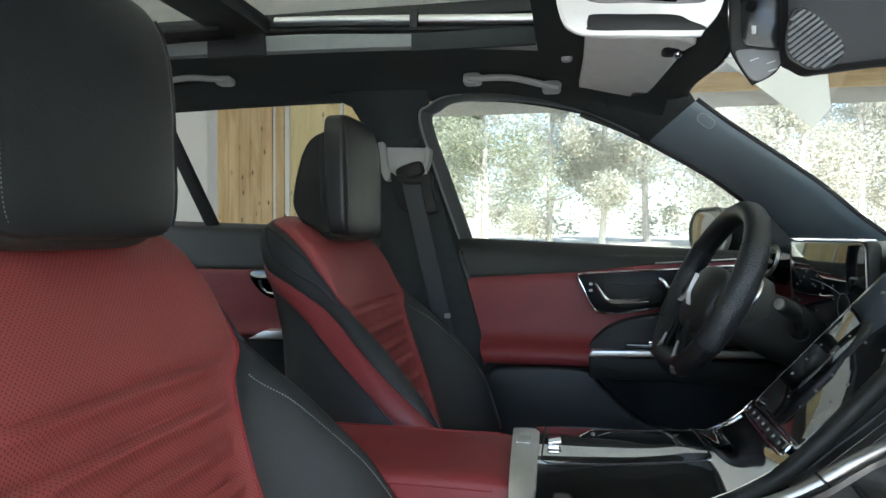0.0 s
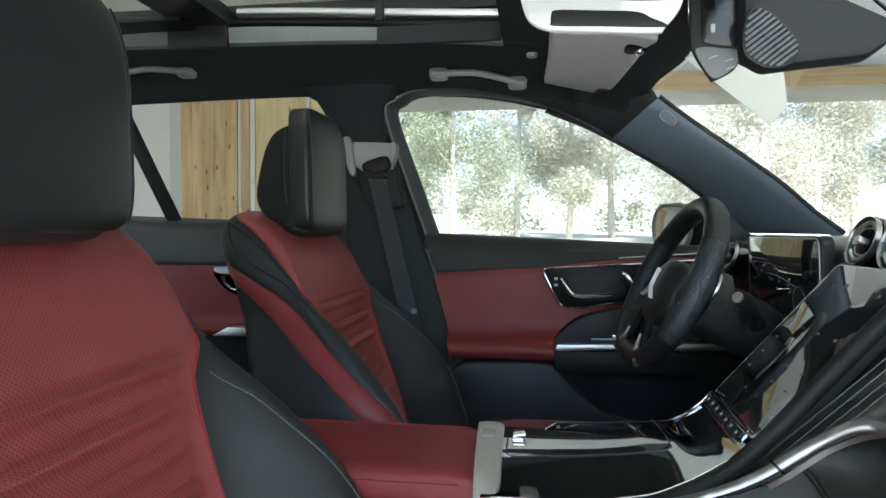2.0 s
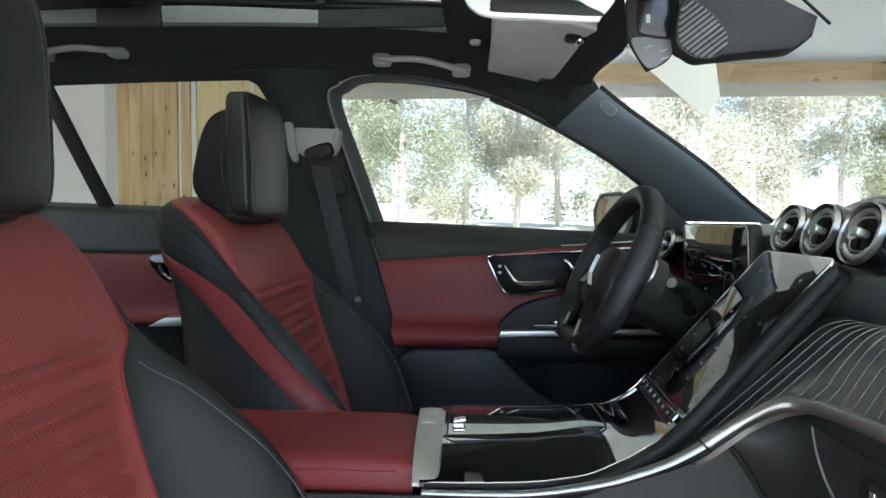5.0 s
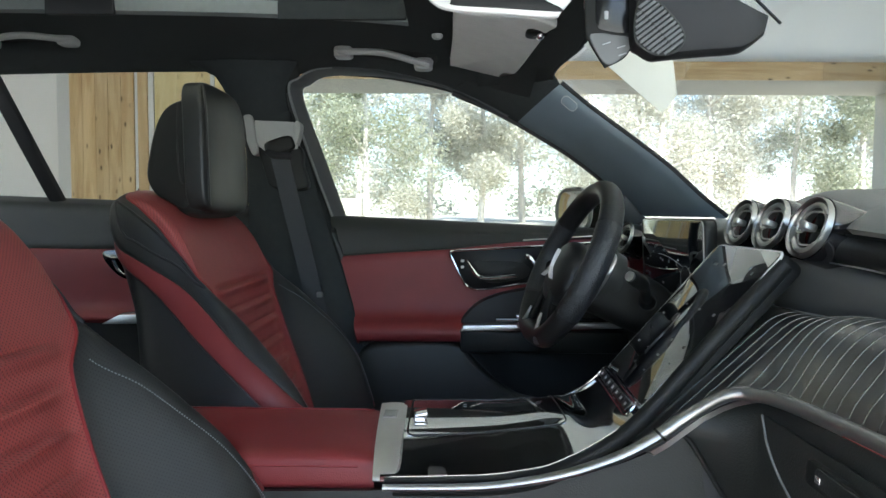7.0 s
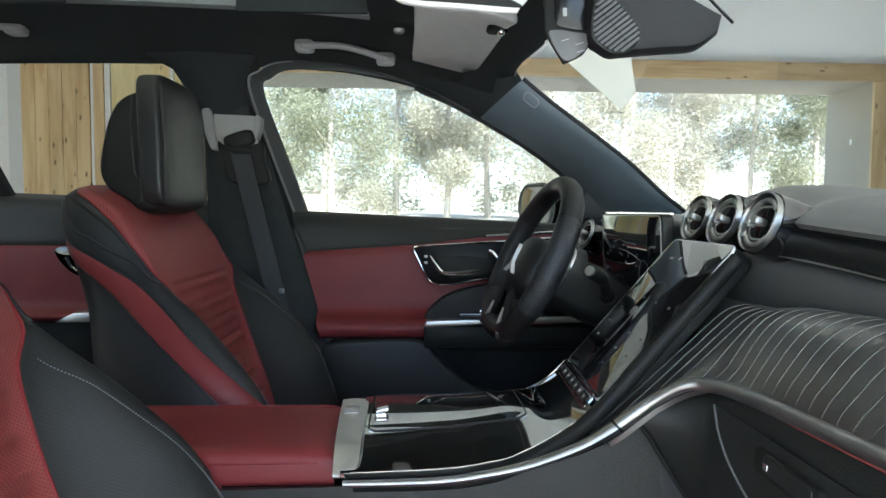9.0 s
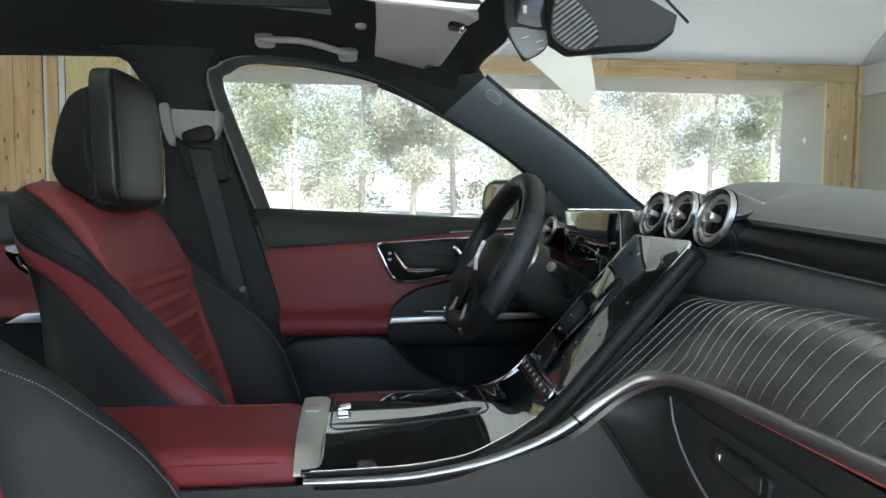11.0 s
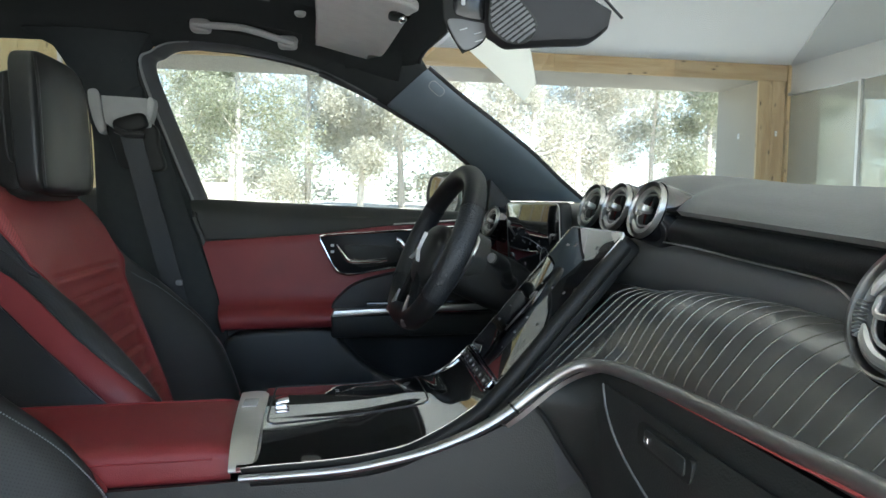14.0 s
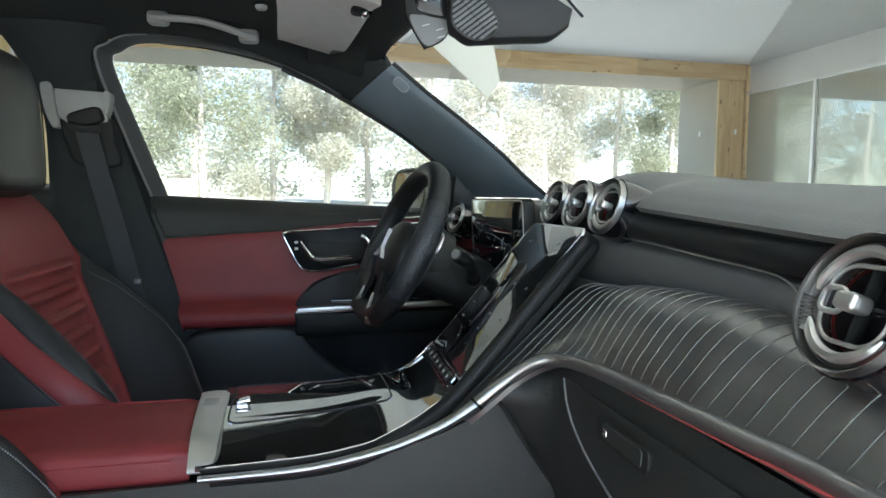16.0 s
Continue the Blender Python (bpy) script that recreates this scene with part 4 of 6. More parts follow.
    part("back_core", moved(pillow(0.035, 0.13, 0.20, 0.5, 0.5), Matrix.Translation(P(0, 0.24, -0.07)) @ Matrix.Rotation(-REC, 4, "Y")), M_DARK, root)
    # headrest
    base = Matrix.Translation((xo, 0, zo)) @ Matrix.Translation((-0.181, centre, 1.213)) @ Matrix.Rotation(radians(-1.5), 4, "Y")

    def bow(x, y, z):
        """The cushion bends back a little at its sides and rolls back at its top."""
        return x - 0.55 * y * y - 0.010 * max(0.0, z / 0.113) ** 3, y * (1 - 0.10 * max(0.0, z / 0.113) ** 2)

    bm = pillow(0.021, 0.112, 0.113, 0.30, 0.26, 96, 48)
    for v in bm.verts:
        v.co.x, v.co.y = bow(*v.co)
    part("headrest_cushion", moved(bm, base), M_BLK, root, "smooth black leather headrest cushion")
    for s in (1, -1):
        line = []
        for k in range(41):
            z = -0.101 + 0.202 * k / 40
            x, y = bow(0.0205 - 0.002 * (abs(z) / 0.1) ** 6, s * (0.104 - 0.006 * (abs(z) / 0.1) ** 8), z)
            line.append(base @ V(x, y, z))
        part("headrest_seam", tube(spline(line, 60), 0.0013, 5), M_RUBBER, root)
        dense = spline([p + V(0.0006, -s * 0.005, 0) for p in line], 120)
        part("stitching", joined(*[tube([dense[k], dense[k + 1]], 0.0005, 4) for k in range(0, 120, 2)]), M_GREYD, root, "grey stitching")
    wedge = spline([(-0.200, 1.291, 0), (-0.222, 1.289, 0), (-0.241, 1.277, 0), (-0.256, 1.250, 0), (-0.267, 1.210, 0), (-0.274, 1.163, 0), (-0.264, 1.134, 0), (-0.240, 1.118, 0), (-0.205, 1.104, 0), (-0.192, 1.15, 0), (-0.190, 1.25, 0)], 60, closed=True)
    rows = []
    for yy, k in ((-0.101, 0.86), (-0.098, 0.94), (-0.090, 0.985), (-0.07, 1.0), (0.07, 1.0), (0.090, 0.985), (0.098, 0.94), (0.101, 0.86)):
        rows.append([V(-0.225 + (p.x + 0.225) * k + xo, centre + yy, 1.20 + (p.y - 1.20) * k + zo) for p in wedge])
    part("headrest_shell", skin(rows, closed=True, caps=True), M_DARK, root, "black headrest back shell")
    line = [V(-0.216 + xo, centre - 0.1005, 1.285 + zo), V(-0.218 + xo, centre - 0.102, 1.22 + zo), V(-0.213 + xo, centre - 0.102, 1.155 + zo), V(-0.196 + xo, centre - 0.101, 1.150 + zo)]
    part("shell_joint", tube(spline(line, 24), 0.0016, 5), M_RUBBER, root)
    bm = pillow(0.03, 0.096, 0.03, 0.5, 0.5)
    part("headrest_bracket", moved(bm, base @ Matrix.Translation((-0.025, 0, -0.092))), M_SOFT, root)
    for s in (-0.055, 0.055):
        part("headrest_post", tube([base @ V(-0.05, s, -0.09), base @ V(-0.055, s, -0.14)], 0.006, 10), M_DCHROME, root)
    return root


seat(0.365, 1, "red and black leather driver seat with ribbed perforated backrest")
seat(-0.345, -1, "red and black leather passenger seat with ribbed perforated backrest")

# ---------------------------------------------------------------- driver door
door = thing("driver_door", "driver door with red leather panel, black trim and chrome strips", "car door")


def along_door(profile, x0, x1, n=30):
    rows = []
    for i in range(n + 1):
        x = x0 + (x1 - x0) * i / n
        rows.append([V(x, y, z) for y, z in profile(x)])
    return skin(rows, thick=-0.006)


def sill_z(x):
    return 1.094 - 0.043 * x


def red_z(x):
    return 1.000 + 0.066 * x + 0.010 * max(0.0, min(1.0, (x - 0.25) / 0.15))


def p_upper(x):
    s, r = sill_z(x), red_z(x)
    return [(q.x, q.y) for q in spline([(0.83, s - 0.012, 0), (0.812, s + 0.002, 0), (0.79, s - 0.004, 0), (0.772, s - 0.022, 0), (0.762, (s + r) / 2, 0), (0.752, r + 0.006, 0), (0.750, r, 0), (0.765, r - 0.004, 0)], 20)]


part("door_shell", box((-0.09, 0.835, 0.30), (1.0, 0.90, 1.055), 0.02), M_DARK, door)
part("upper_trim", along_door(p_upper, -0.06, 0.86), M_SOFT, door, "black soft upper trim")


def p_red(x):
    r = red_z(x)
    return [(q.x, q.y) for q in spline([(0.758, r - 0.002, 0), (0.748, r - 0.006, 0), (0.742, 0.93, 0), (0.738, 0.88, 0), (0.726, 0.853, 0), (0.700, 0.842, 0), (0.684, 0.826, 0), (0.686, 0.806, 0), (0.70, 0.797, 0), (0.74, 0.79, 0)], 28)]


rows = []
for i in range(41):
    x = -0.07 + 0.82 * i / 40
    rows.append([V(max(x, lerp_table(XR, z) - 0.006) if y < 0.735 else x, y + 0.02 * max(0, (x - 0.3) / 0.4), z) for y, z in p_red(x)])
part("red_panel", skin(rows, thick=-0.006), M_RED, door, "smooth red leather panel")
# gloss pocket under the red panel, towards the front
pts = spline([(0.268, 0.842, 0), (0.29, 0.872, 0), (0.325, 0.898, 0), (0.39, 0.918, 0), (0.50, 0.934, 0), (0.66, 0.94, 0), (0.70, 0.90, 0), (0.69, 0.83, 0), (0.5, 0.828, 0), (0.30, 0.83, 0)], 40, closed=True)
part("pocket", prism([V(p.x, 0.700, p.y) for p in pts], (0, 1, 0), 0.06, 0.004), M_RUBBER, door)
part("armrest_strip", prism([V(0.266 + 0.44 * k[0], 0.672, 0.8355 + k[1]) for k in ((0, -0.010), (0.02, 0.006), (0.5, 0.012), (1, 0.016), (1, 0.004), (0.5, -0.003))], (0, 1, 0), 0.04, 0.003), M_SATIN, door, "satin chrome armrest strip")
part("switch_panel", box((0.35, 0.685, 0.848), (0.62, 0.73, 0.858), 0.003), M_PIANO, door)
for k in range(3):
    part("window_switch", box((0.40 + 0.045 * k, 0.69, 0.858), (0.432 + 0.045 * k, 0.715, 0.866), 0.002), M_DARK, door)
    part("switch_lip", box((0.40 + 0.045 * k, 0.688, 0.858), (0.432 + 0.045 * k, 0.691, 0.864), 0.001), M_CHROME, door)
part("strip_base", box((0.268, 0.676, 0.775), (0.72, 0.72, 0.828), 0.008), M_DARK, door)
# lower panel with the speaker bulge
rows = []
for i in range(31):
    x = -0.05 + 0.87 * i / 30
    rows.append([V(max(x, lerp_table(XR, 0.80 - 0.40 * k / 14) - 0.006), 0.735 - 0.02 * math.sin(math.pi * k / 14) + (0.035 if x > 0.30 + 0.0 * k else 0.0) * min(1, (x - 0.30) / 0.10 if x > 0.3 else 0), 0.80 - 0.40 * k / 14) for k in range(15)])
part("lower_panel", skin(rows, thick=-0.006), M_DARK, door, "dark grey lower door panel")
pts = spline([(0.03, 0.775, 0), (0.15, 0.795, 0), (0.262, 0.792, 0), (0.30, 0.755, 0), (0.335, 0.72, 0), (0.38, 0.685, 0), (0.43, 0.662, 0), (0.55, 0.648, 0), (0.75, 0.64, 0), (0.75, 0.56, 0), (0.40, 0.55, 0), (0.10, 0.56, 0), (0.045, 0.66, 0)], 60, closed=True)
part("door_bin", prism([V(p.x, 0.690, p.y) for p in pts], (0, 1, 0), 0.05, 0.012, 3), M_SOFT, door, "moulded door bin edge")
# gloss control plate with chrome edge
plate = spline([(0.243, 1.006, 0), (0.252, 0.985, 0), (0.275, 0.94, 0), (0.293, 0.924, 0), (0.33, 0.922, 0), (0.42, 0.937, 0), (0.55, 0.955, 0), (0.66, 0.985, 0), (0.665, 1.035, 0), (0.58, 1.036, 0), (0.45, 1.026, 0), (0.30, 1.017, 0), (0.25, 1.013, 0)], 72, closed=True)
outline = [V(p.x, 0.722, p.y) for p in plate]
part("control_plate", prism(outline, (0, 1, 0), 0.02, 0.002), M_PLATE, door, "piano black control plate")
part("chrome_edge", tube(outline, 0.0028, 8, up=(0, 1, 0), closed=True), M_CHROME, door)
part("handle_cup", prism([V(p.x, 0.7195, p.y) for p in spline([(0.30, 0.985, 0), (0.33, 0.99, 0), (0.42, 0.985, 0), (0.43, 0.955, 0), (0.39, 0.943, 0), (0.33, 0.940, 0)], 30, closed=True)], (0, 1, 0), 0.003, 0.001), M_DARK, door)
part("door_handle", tube(spline([(0.283, 0.712, 0.992), (0.296, 0.708, 0.972), (0.312, 0.706, 0.954), (0.345, 0.704, 0.952), (0.40, 0.704, 0.9565)], 24), 0.0065, 10, flat=0.8, radii=[0.0025 + 0.0045 * min(1, i / 9) for i in range(25)]), M_CHROME, door, "chrome door release lever")
part("seat_switch", tube(spline([(0.425, 0.712, 1.003), (0.435, 0.708, 0.998), (0.452, 0.707, 0.972), (0.47, 0.707, 0.965), (0.50, 0.707, 0.969)], 20), 0.006, 10, radii=[0.0075, 0.0075] + [0.0055] * 19), M_CHROME, door, "chrome seat adjustment switch")
for a, b in ((0.272, 0.990), (0.272, 0.975), (0.505, 1.005), (0.525, 1.006), (0.505, 0.985), (0.525, 0.987)):
    part("button_mark", box((a - 0.004, 0.7195, b - 0.003), (a + 0.004, 0.7215, b + 0.003), 0.0005), M_ICON, door)
part("trim_line", tube([V(x, 0.746, red_z(x) + 0.002) for x in [0.42 + 0.36 * i / 12 for i in range(13)]], 0.002, 6), M_SATIN, door)
# glass
bm = bmesh.new()
bm.faces.new([bm.verts.new(V(p.x, yw(p.y) + 0.018, p.y)) for p in spline([(a, b, 0) for a, b in WIN + [(0.6, 1.06), (0.3, 1.075)]], 70, closed=True)])
bmesh.ops.solidify(bm, geom=bm.faces[:], thickness=0.004)
ob = part("glass", bm, M_DOORGLASS, door, smooth=False)
ob.visible_shadow = False
# quarter trim at the mirror foot
part("mirror_triangle", prism([V(0.66, 0.765, 1.07), V(0.665, 0.755, 1.155), V(0.72, 0.765, 1.10), V(0.80, 0.775, 1.06)], (0, 1, 0), 0.05, 0.006), M_SOFT, door)

# ---------------------------------------------------------------- rear door
rdoor = thing("rear_door", "rear door with red panel, black trim and a silver strip", "car door")


def p_rup(x):
    s = 1.118 - 0.032 * (x + 0.25)
    return [(q.x, q.y) for q in spline([(0.83, s - 0.012, 0), (0.808, s + 0.003, 0), (0.785, s - 0.004, 0), (0.765, s - 0.02, 0), (0.757, 1.06, 0), (0.75, 1.012, 0), (0.765, 1.004, 0)], 18)]


part("door_shell", box((-1.3, 0.835, 0.30), (-0.095, 0.90, 1.09), 0.02), M_DARK, rdoor)
part("upper_trim", along_door(p_rup, -1.25, -0.24), M_SOFT, rdoor, "black soft upper trim")
part("red_panel", along_door(lambda x: [(q.x, q.y) for q in spline([(0.757, 1.010, 0), (0.748, 1.004, 0), (0.742, 0.93, 0), (0.738, 0.87, 0), (0.72, 0.845, 0), (0.73, 0.83, 0)], 18)], -1.25, -0.24), M_RED, rdoor, "dark red leather panel")
part("lower_panel", along_door(lambda x: [(0.745, 0.832), (0.74, 0.7), (0.75, 0.5), (0.76, 0.4)], -1.25, -0.22), M_DARK, rdoor)
part("silver_strip", prism([V(-0.591, 0.69, 0.834), V(-0.547, 0.69, 0.857), V(-0.463, 0.69, 0.859), V(-0.454, 0.69, 0.836)], (0, 1, 0), 0.05, 0.003), M_SATIN, rdoor, "bright silver armrest strip")
part("bezel", prism([V(p.x, 0.725, p.y) for p in spline([(-0.60, 1.006, 0), (-0.58, 0.96, 0), (-0.53, 0.935, 0), (-0.42, 0.94, 0), (-0.40, 1.0, 0), (-0.5, 1.008, 0)], 40, closed=True)], (0, 1, 0), 0.02, 0.002), M_PIANO, rdoor)
part("door_handle", tube(spline([(-0.57, 0.715, 0.985), (-0.55, 0.71, 0.955), (-0.50, 0.708, 0.95), (-0.46, 0.708, 0.952)], 16), 0.004, 8), M_DCHROME, rdoor, "chrome door release lever")
RWIN = [(-0.25, 1.118), (-0.255, 1.25), (-0.263, 1.387), (-0.285, 1.42), (-0.33, 1.436), (-0.5, 1.44), (-0.8, 1.432), (-1.1, 1.40), (-1.25, 1.30), (-1.25, 1.15)]
bm = bmesh.new()
bm.faces.new([bm.verts.new(V(p.x, yw(p.y) + 0.018, p.y)) for p in spline([(a, b, 0) for a, b in RWIN], 50, closed=True)])
bmesh.ops.solidify(bm, geom=bm.faces[:], thickness=0.004)
ob = part("glass", bm, M_GLASS, rdoor, smooth=False)
ob.visible_shadow = False
part("window_bar", tube([V(-0.835, yw(1.46) - 0.006, 1.46), V(-0.78, yw(1.25) - 0.006, 1.25), V(-0.745, yw(1.12) - 0.006, 1.12)], 0.021, 8, flat=0.5, up=(0, 1, 0)), M_RUBBER, rdoor, "slim black window bar")

# ---------------------------------------------------------------- centre console
console = thing("centre_console", "centre console with red armrest, piano black top and silver trim", "console")
part("core", box((-0.36, -0.115, 0.36), (0.42, 0.095, 0.772), 0.02), M_SOFT, console)
# armrest: padded lid
rows, uvs = [], []
for i in range(25):
    u = i / 24
    x = -0.36 + 0.508 * u
    e = max(0, (u - 0.97) / 0.03)
    zt = 0.829 - 0.004 * e
    rows.append([V(x + 0.010 * (0.075 - p.x) / 0.17 * u, p.x, p.y) for p in spline([(0.078, 0.785, 0), (0.080, 0.812, 0), (0.072, zt - 0.003, 0), (0.055, zt, 0), (0.0, zt + 0.003, 0), (-0.07, zt, 0), (-0.094, zt - 0.004, 0), (-0.103, 0.815, 0), (-0.106, 0.795, 0), (-0.103, 0.788, 0)], 40)])
part("armrest", skin(rows, caps=False, thick=-0.008), M_RED, console, "padded red leather armrest lid")
for yy, zz in ((0.058, 0.8292), (-0.1035, 0.8135)):
    part("armrest_seam", tube([V(-0.34 + 0.48 * k / 20, yy, zz) for k in range(21)], 0.0012, 5), M_REDTHREAD, console)
part("armrest_gap", box((-0.36, -0.100, 0.768), (0.15, 0.078, 0.786), 0.003), M_DARK, console)


def cuff_x(y, z):
    """Depth of the cuff: its front edge slants back towards its foot on the passenger side."""
    if y < -0.09:
        return lerp_table([(0.79, 0.0140), (0.803, 0.0180), (0.8245, 0.0290), (0.84, 0.0300)], z)
    return lerp_table([(-0.09, 0.0300), (-0.03, 0.0325), (0.03, 0.0355), (0.09, 0.037)], y)


rows = []
for k in range(9):
    zt = 0.8325 + 0.0015 * math.sin(math.pi * k / 8)
    sec = spline([(0.084, 0.78, 0), (0.085, zt - 0.010, 0), (0.078, zt - 0.001, 0), (0.0, zt + 0.003, 0), (-0.075, zt, 0), (-0.102, zt - 0.007, 0), (-0.120, zt - 0.016, 0), (-0.1270, 0.8115, 0), (-0.1295, 0.8085, 0)], 30)
    rows.append([V(0.148 + cuff_x(p.x, p.y) * k / 8 + 0.010 * (0.075 - p.x) / 0.17, p.x, p.y) for p in sec])
part("silver_cuff", skin(rows, thick=-0.006), M_CUFF, console, "satin silver cuff in front of the armrest")
part("maker_mark", box((0.1575, 0.002, 0.8345), (0.1755, 0.032, 0.8378), 0.0006), M_GREYP, console, "plain raised rectangle")


NEAR_Y = [(0.14, -0.130), (0.30, -0.130), (0.34, -0.125), (0.372, -0.115), (0.405, -0.105), (0.44, -0.092), (0.47, -0.083)]
NEAR_Z = [(0.14, 0.8125), (0.18, 0.8131), (0.228, 0.8144), (0.28, 0.8167), (0.325, 0.8215), (0.351, 0.8244), (0.3845, 0.8343), (0.424, 0.8510), (0.4418, 0.8596), (0.4618, 0.8753), (0.472, 0.884)]
FAR_Z = [(0.14, 0.8125), (0.25, 0.8135), (0.312, 0.8150), (0.3625, 0.8190), (0.40, 0.8290), (0.44, 0.8480), (0.475, 0.8780)]
ROLL = [(0.0, 0.0), (0.012, 0.50), (0.04, 0.80), (0.12, 0.93), (0.30, 0.99), (0.44, 1.0), (0.52, 0.955), (0.62, 0.77), (0.75, 0.51), (0.88, 0.245), (1.0, 0.0)]


def deck_uv(x, w, lift=0.0):
    """Point of the deck: w runs from the driver's edge (0) to the passenger's edge (1)."""
    yn = lerp_table(NEAR_Y, x)
    y = 0.116 + (yn - 0.116) * w
    k = lerp_table([(0.1, 1.0), (0.35, 1.0), (0.395, 0.62), (0.425, 0.05), (0.458, -0.12)], x)
    z = lerp_table(FAR_Z, x) * (1 - w) + lerp_table(NEAR_Z, x) * w + 0.0205 * k * lerp_table(ROLL, w)
    return V(x, y, z + lift)


def deck_at(x, y, lift=0.0):
    return deck_uv(x, (0.116 - y) / (0.116 - lerp_table(NEAR_Y, x)), lift)


# gloss deck that sweeps up to the screen
ws = [0.0, 0.006, 0.012, 0.025, 0.04] + [0.06 + 0.94 * k / 56 for k in range(56)] + [0.9985, 1.0]
rows = [[deck_uv(0.182 - 0.014 * w + (0.274 + 0.014 * w) * i / 60, w) for w in ws] for i in range(61)]
part("deck", skin(rows, thick=-0.006), M_DECK, console, "piano black deck")
part("deck_far_line", tube([deck_uv(0.36 + 0.100 * i / 20, 0.0, 0.002) for i in range(21)], 0.0012, 6), M_CHROME, console, "thin chrome line")


def lid_pt(u, w, lift):
    x = 0.291 + u
    return deck_at(x, 0.036 + w + 0.06 * u, lift)


outl = rounded_rect(0.198, 0.146, 0.012, 8)
def fine_ends(half, n):
    """Even steps with a very short first and last one, so that the rounding stays at the rim."""
    return [-half, -half + 0.0002] + [half * (2 * k / n - 1) for k in range(1, n)] + [half - 0.0002, half]


part("storage_lid", skin([[lid_pt(u, w, 0.0004) for w in fine_ends(0.0722, 50)] for u in fine_ends(0.0980, 40)], thick=-0.004), M_DECK, console, "piano black roller lid")
dense = []
for k, p in enumerate(outl):
    q = outl[(k + 1) % len(outl)]
    n = max(1, int(math.hypot(q[0] - p[0], q[1] - p[1]) / 0.008))
    dense += [(p[0] + (q[0] - p[0]) * j / n, p[1] + (q[1] - p[1]) * j / n) for j in range(n)]
part("lid_gap", tube([lid_pt(a, b, 0.0004) for a, b in dense], 0.0011, 6, closed=True), M_RUBBER, console)
q = lid_pt(-0.091, -0.028, 0.0)
part("lid_latch", joined(moved(box((-0.008, -0.012, 0), (0.009, 0.013, 0.004), 0.0015), pose(q.x + 0.006, q.y + 0.008, q.z + 0.005, 0, -10, 6)), box((q.x - 0.002, q.y - 0.012, q.z), (q.x + 0.013, q.y - 0.005, q.z + 0.006), 0.002)), M_CHROME, console, "small chrome latch")
# lower edge of the deck: thin chrome line, black lip, then the bright moulding
edge = [deck_uv(x, 1.0) + V(0, -0.001, 0.0005) for x in [0.172 + 0.288 * i / 40 for i in range(41)]]
lip = spline([(0.176, -0.124, 0.800), (0.285, -0.126, 0.803), (0.35, -0.120, 0.813), (0.405, -0.110, 0.836), (0.458, -0.096, 0.870), (0.535, -0.090, 0.955), (0.618, -0.088, 1.048)], 48)
part("deck_lip", tube([p + V(0.006, 0.006, -0.003) for p in lip], 0.010, 10), M_DARK, console)
part("deck_skirt", skin([[p + V(0, 0.001, -0.002), p + V(0.002, 0.001, -0.006), p + V(0.004, 0.003, -0.011)] for p in edge], thick=-0.003), M_DARK, console)
part("deck_line", tube(edge[1:], 0.0006, 6), M_DCHROME, console, "thin chrome line")
# side of the console, facing the passenger seat
SIDE_END = [(0.37, 0.80), (0.60, 0.66), (0.747, 0.575), (0.805, 0.535), (0.857, 0.503), (0.875, 0.485), (0.90, 0.47)]
rows = []
for i in range(36):
    xt = -0.36 + 0.84 * i / 35
    zt = lerp_table([(-0.36, 0.785), (0.15, 0.792), (0.217, 0.799), (0.279, 0.801), (0.324, 0.807), (0.367, 0.815), (0.399, 0.825), (0.428, 0.836), (0.469, 0.860), (0.52, 0.90)], xt)
    row = []
    for k in range(17):
        z = zt - (zt - 0.37) * k / 16
        x = -0.36 + (lerp_table(SIDE_END, z) + 0.36) * i / 35 if i > 18 else xt
        w = max(0.0, (i - 18) / 17)
        row.append(V(xt + (x - xt) * w, -0.118 - 0.018 * math.sin(math.pi * min(1, k / 12) * 0.5), z))
    rows.append(row)
part("side_panel", skin(rows, thick=-0.008), M_SOFT, console, "dark grey soft side panel")
# far side of the console
part("far_side", box((-0.34, 0.085, 0.37), (0.55, 0.11, 0.79), 0.01), M_DARK, console)

# bright moulding from the console up and along the dashboard
mould = spline([(0.172, -0.137, 0.8040), (0.217, -0.137, 0.8043), (0.279, -0.137, 0.8062), (0.324, -0.137, 0.8120), (0.367, -0.137, 0.8205), (0.399, -0.137, 0.8305), (0.428, -0.137, 0.8418), (0.450, -0.137, 0.8532), (0.469, -0.137, 0.8650)], 40)
part("console_moulding", tube(mould, 0.0062, 10, flat=0.9, radii=[0.0040 + 0.0036 * k / 40 for k in range(41)]), M_MOULD, console, "brushed silver moulding")

# ---------------------------------------------------------------- central touchscreen
screen = thing("touchscreen", "large upright touchscreen with silver edge, leaning against the dashboard", "screen")
S = frame_of((0.551, 0.023, 0.966), (0.054, 0.9985, 0.0), (0.647, -0.035, 0.762))   # x across towards the driver, y up the slope, z towards the seats
if S.to_3x3() @ V(0, 0, 1) @ V(-1, 0, 1) < 0:
    S = S @ Matrix.Rotation(math.pi, 4, "Y")
bm = prism([V(x, y, -0.030) for x, y in rounded_rect(0.209, 0.246, 0.014, 6)], (0, 0, 1), 0.028, 0.006, 3)
part("housing", moved(bm, S), M_DARK, screen, "black housing")
bm = prism([V(x, y, -0.003) for x, y in rounded_rect(0.204, 0.241, 0.012, 6)], (0, 0, 1), 0.005, 0.0012)
part("glass", moved(bm, S), M_SCREEN, screen, "dark glossy display glass")
part("silver_edge", tube([S @ V(x, y, 0.0) for x, y in rounded_rect(0.206, 0.243, 0.013, 8)], 0.0017, 6, closed=True, up=tuple(S.to_3x3() @ V(0, 0, 1))), M_BEZEL, screen)
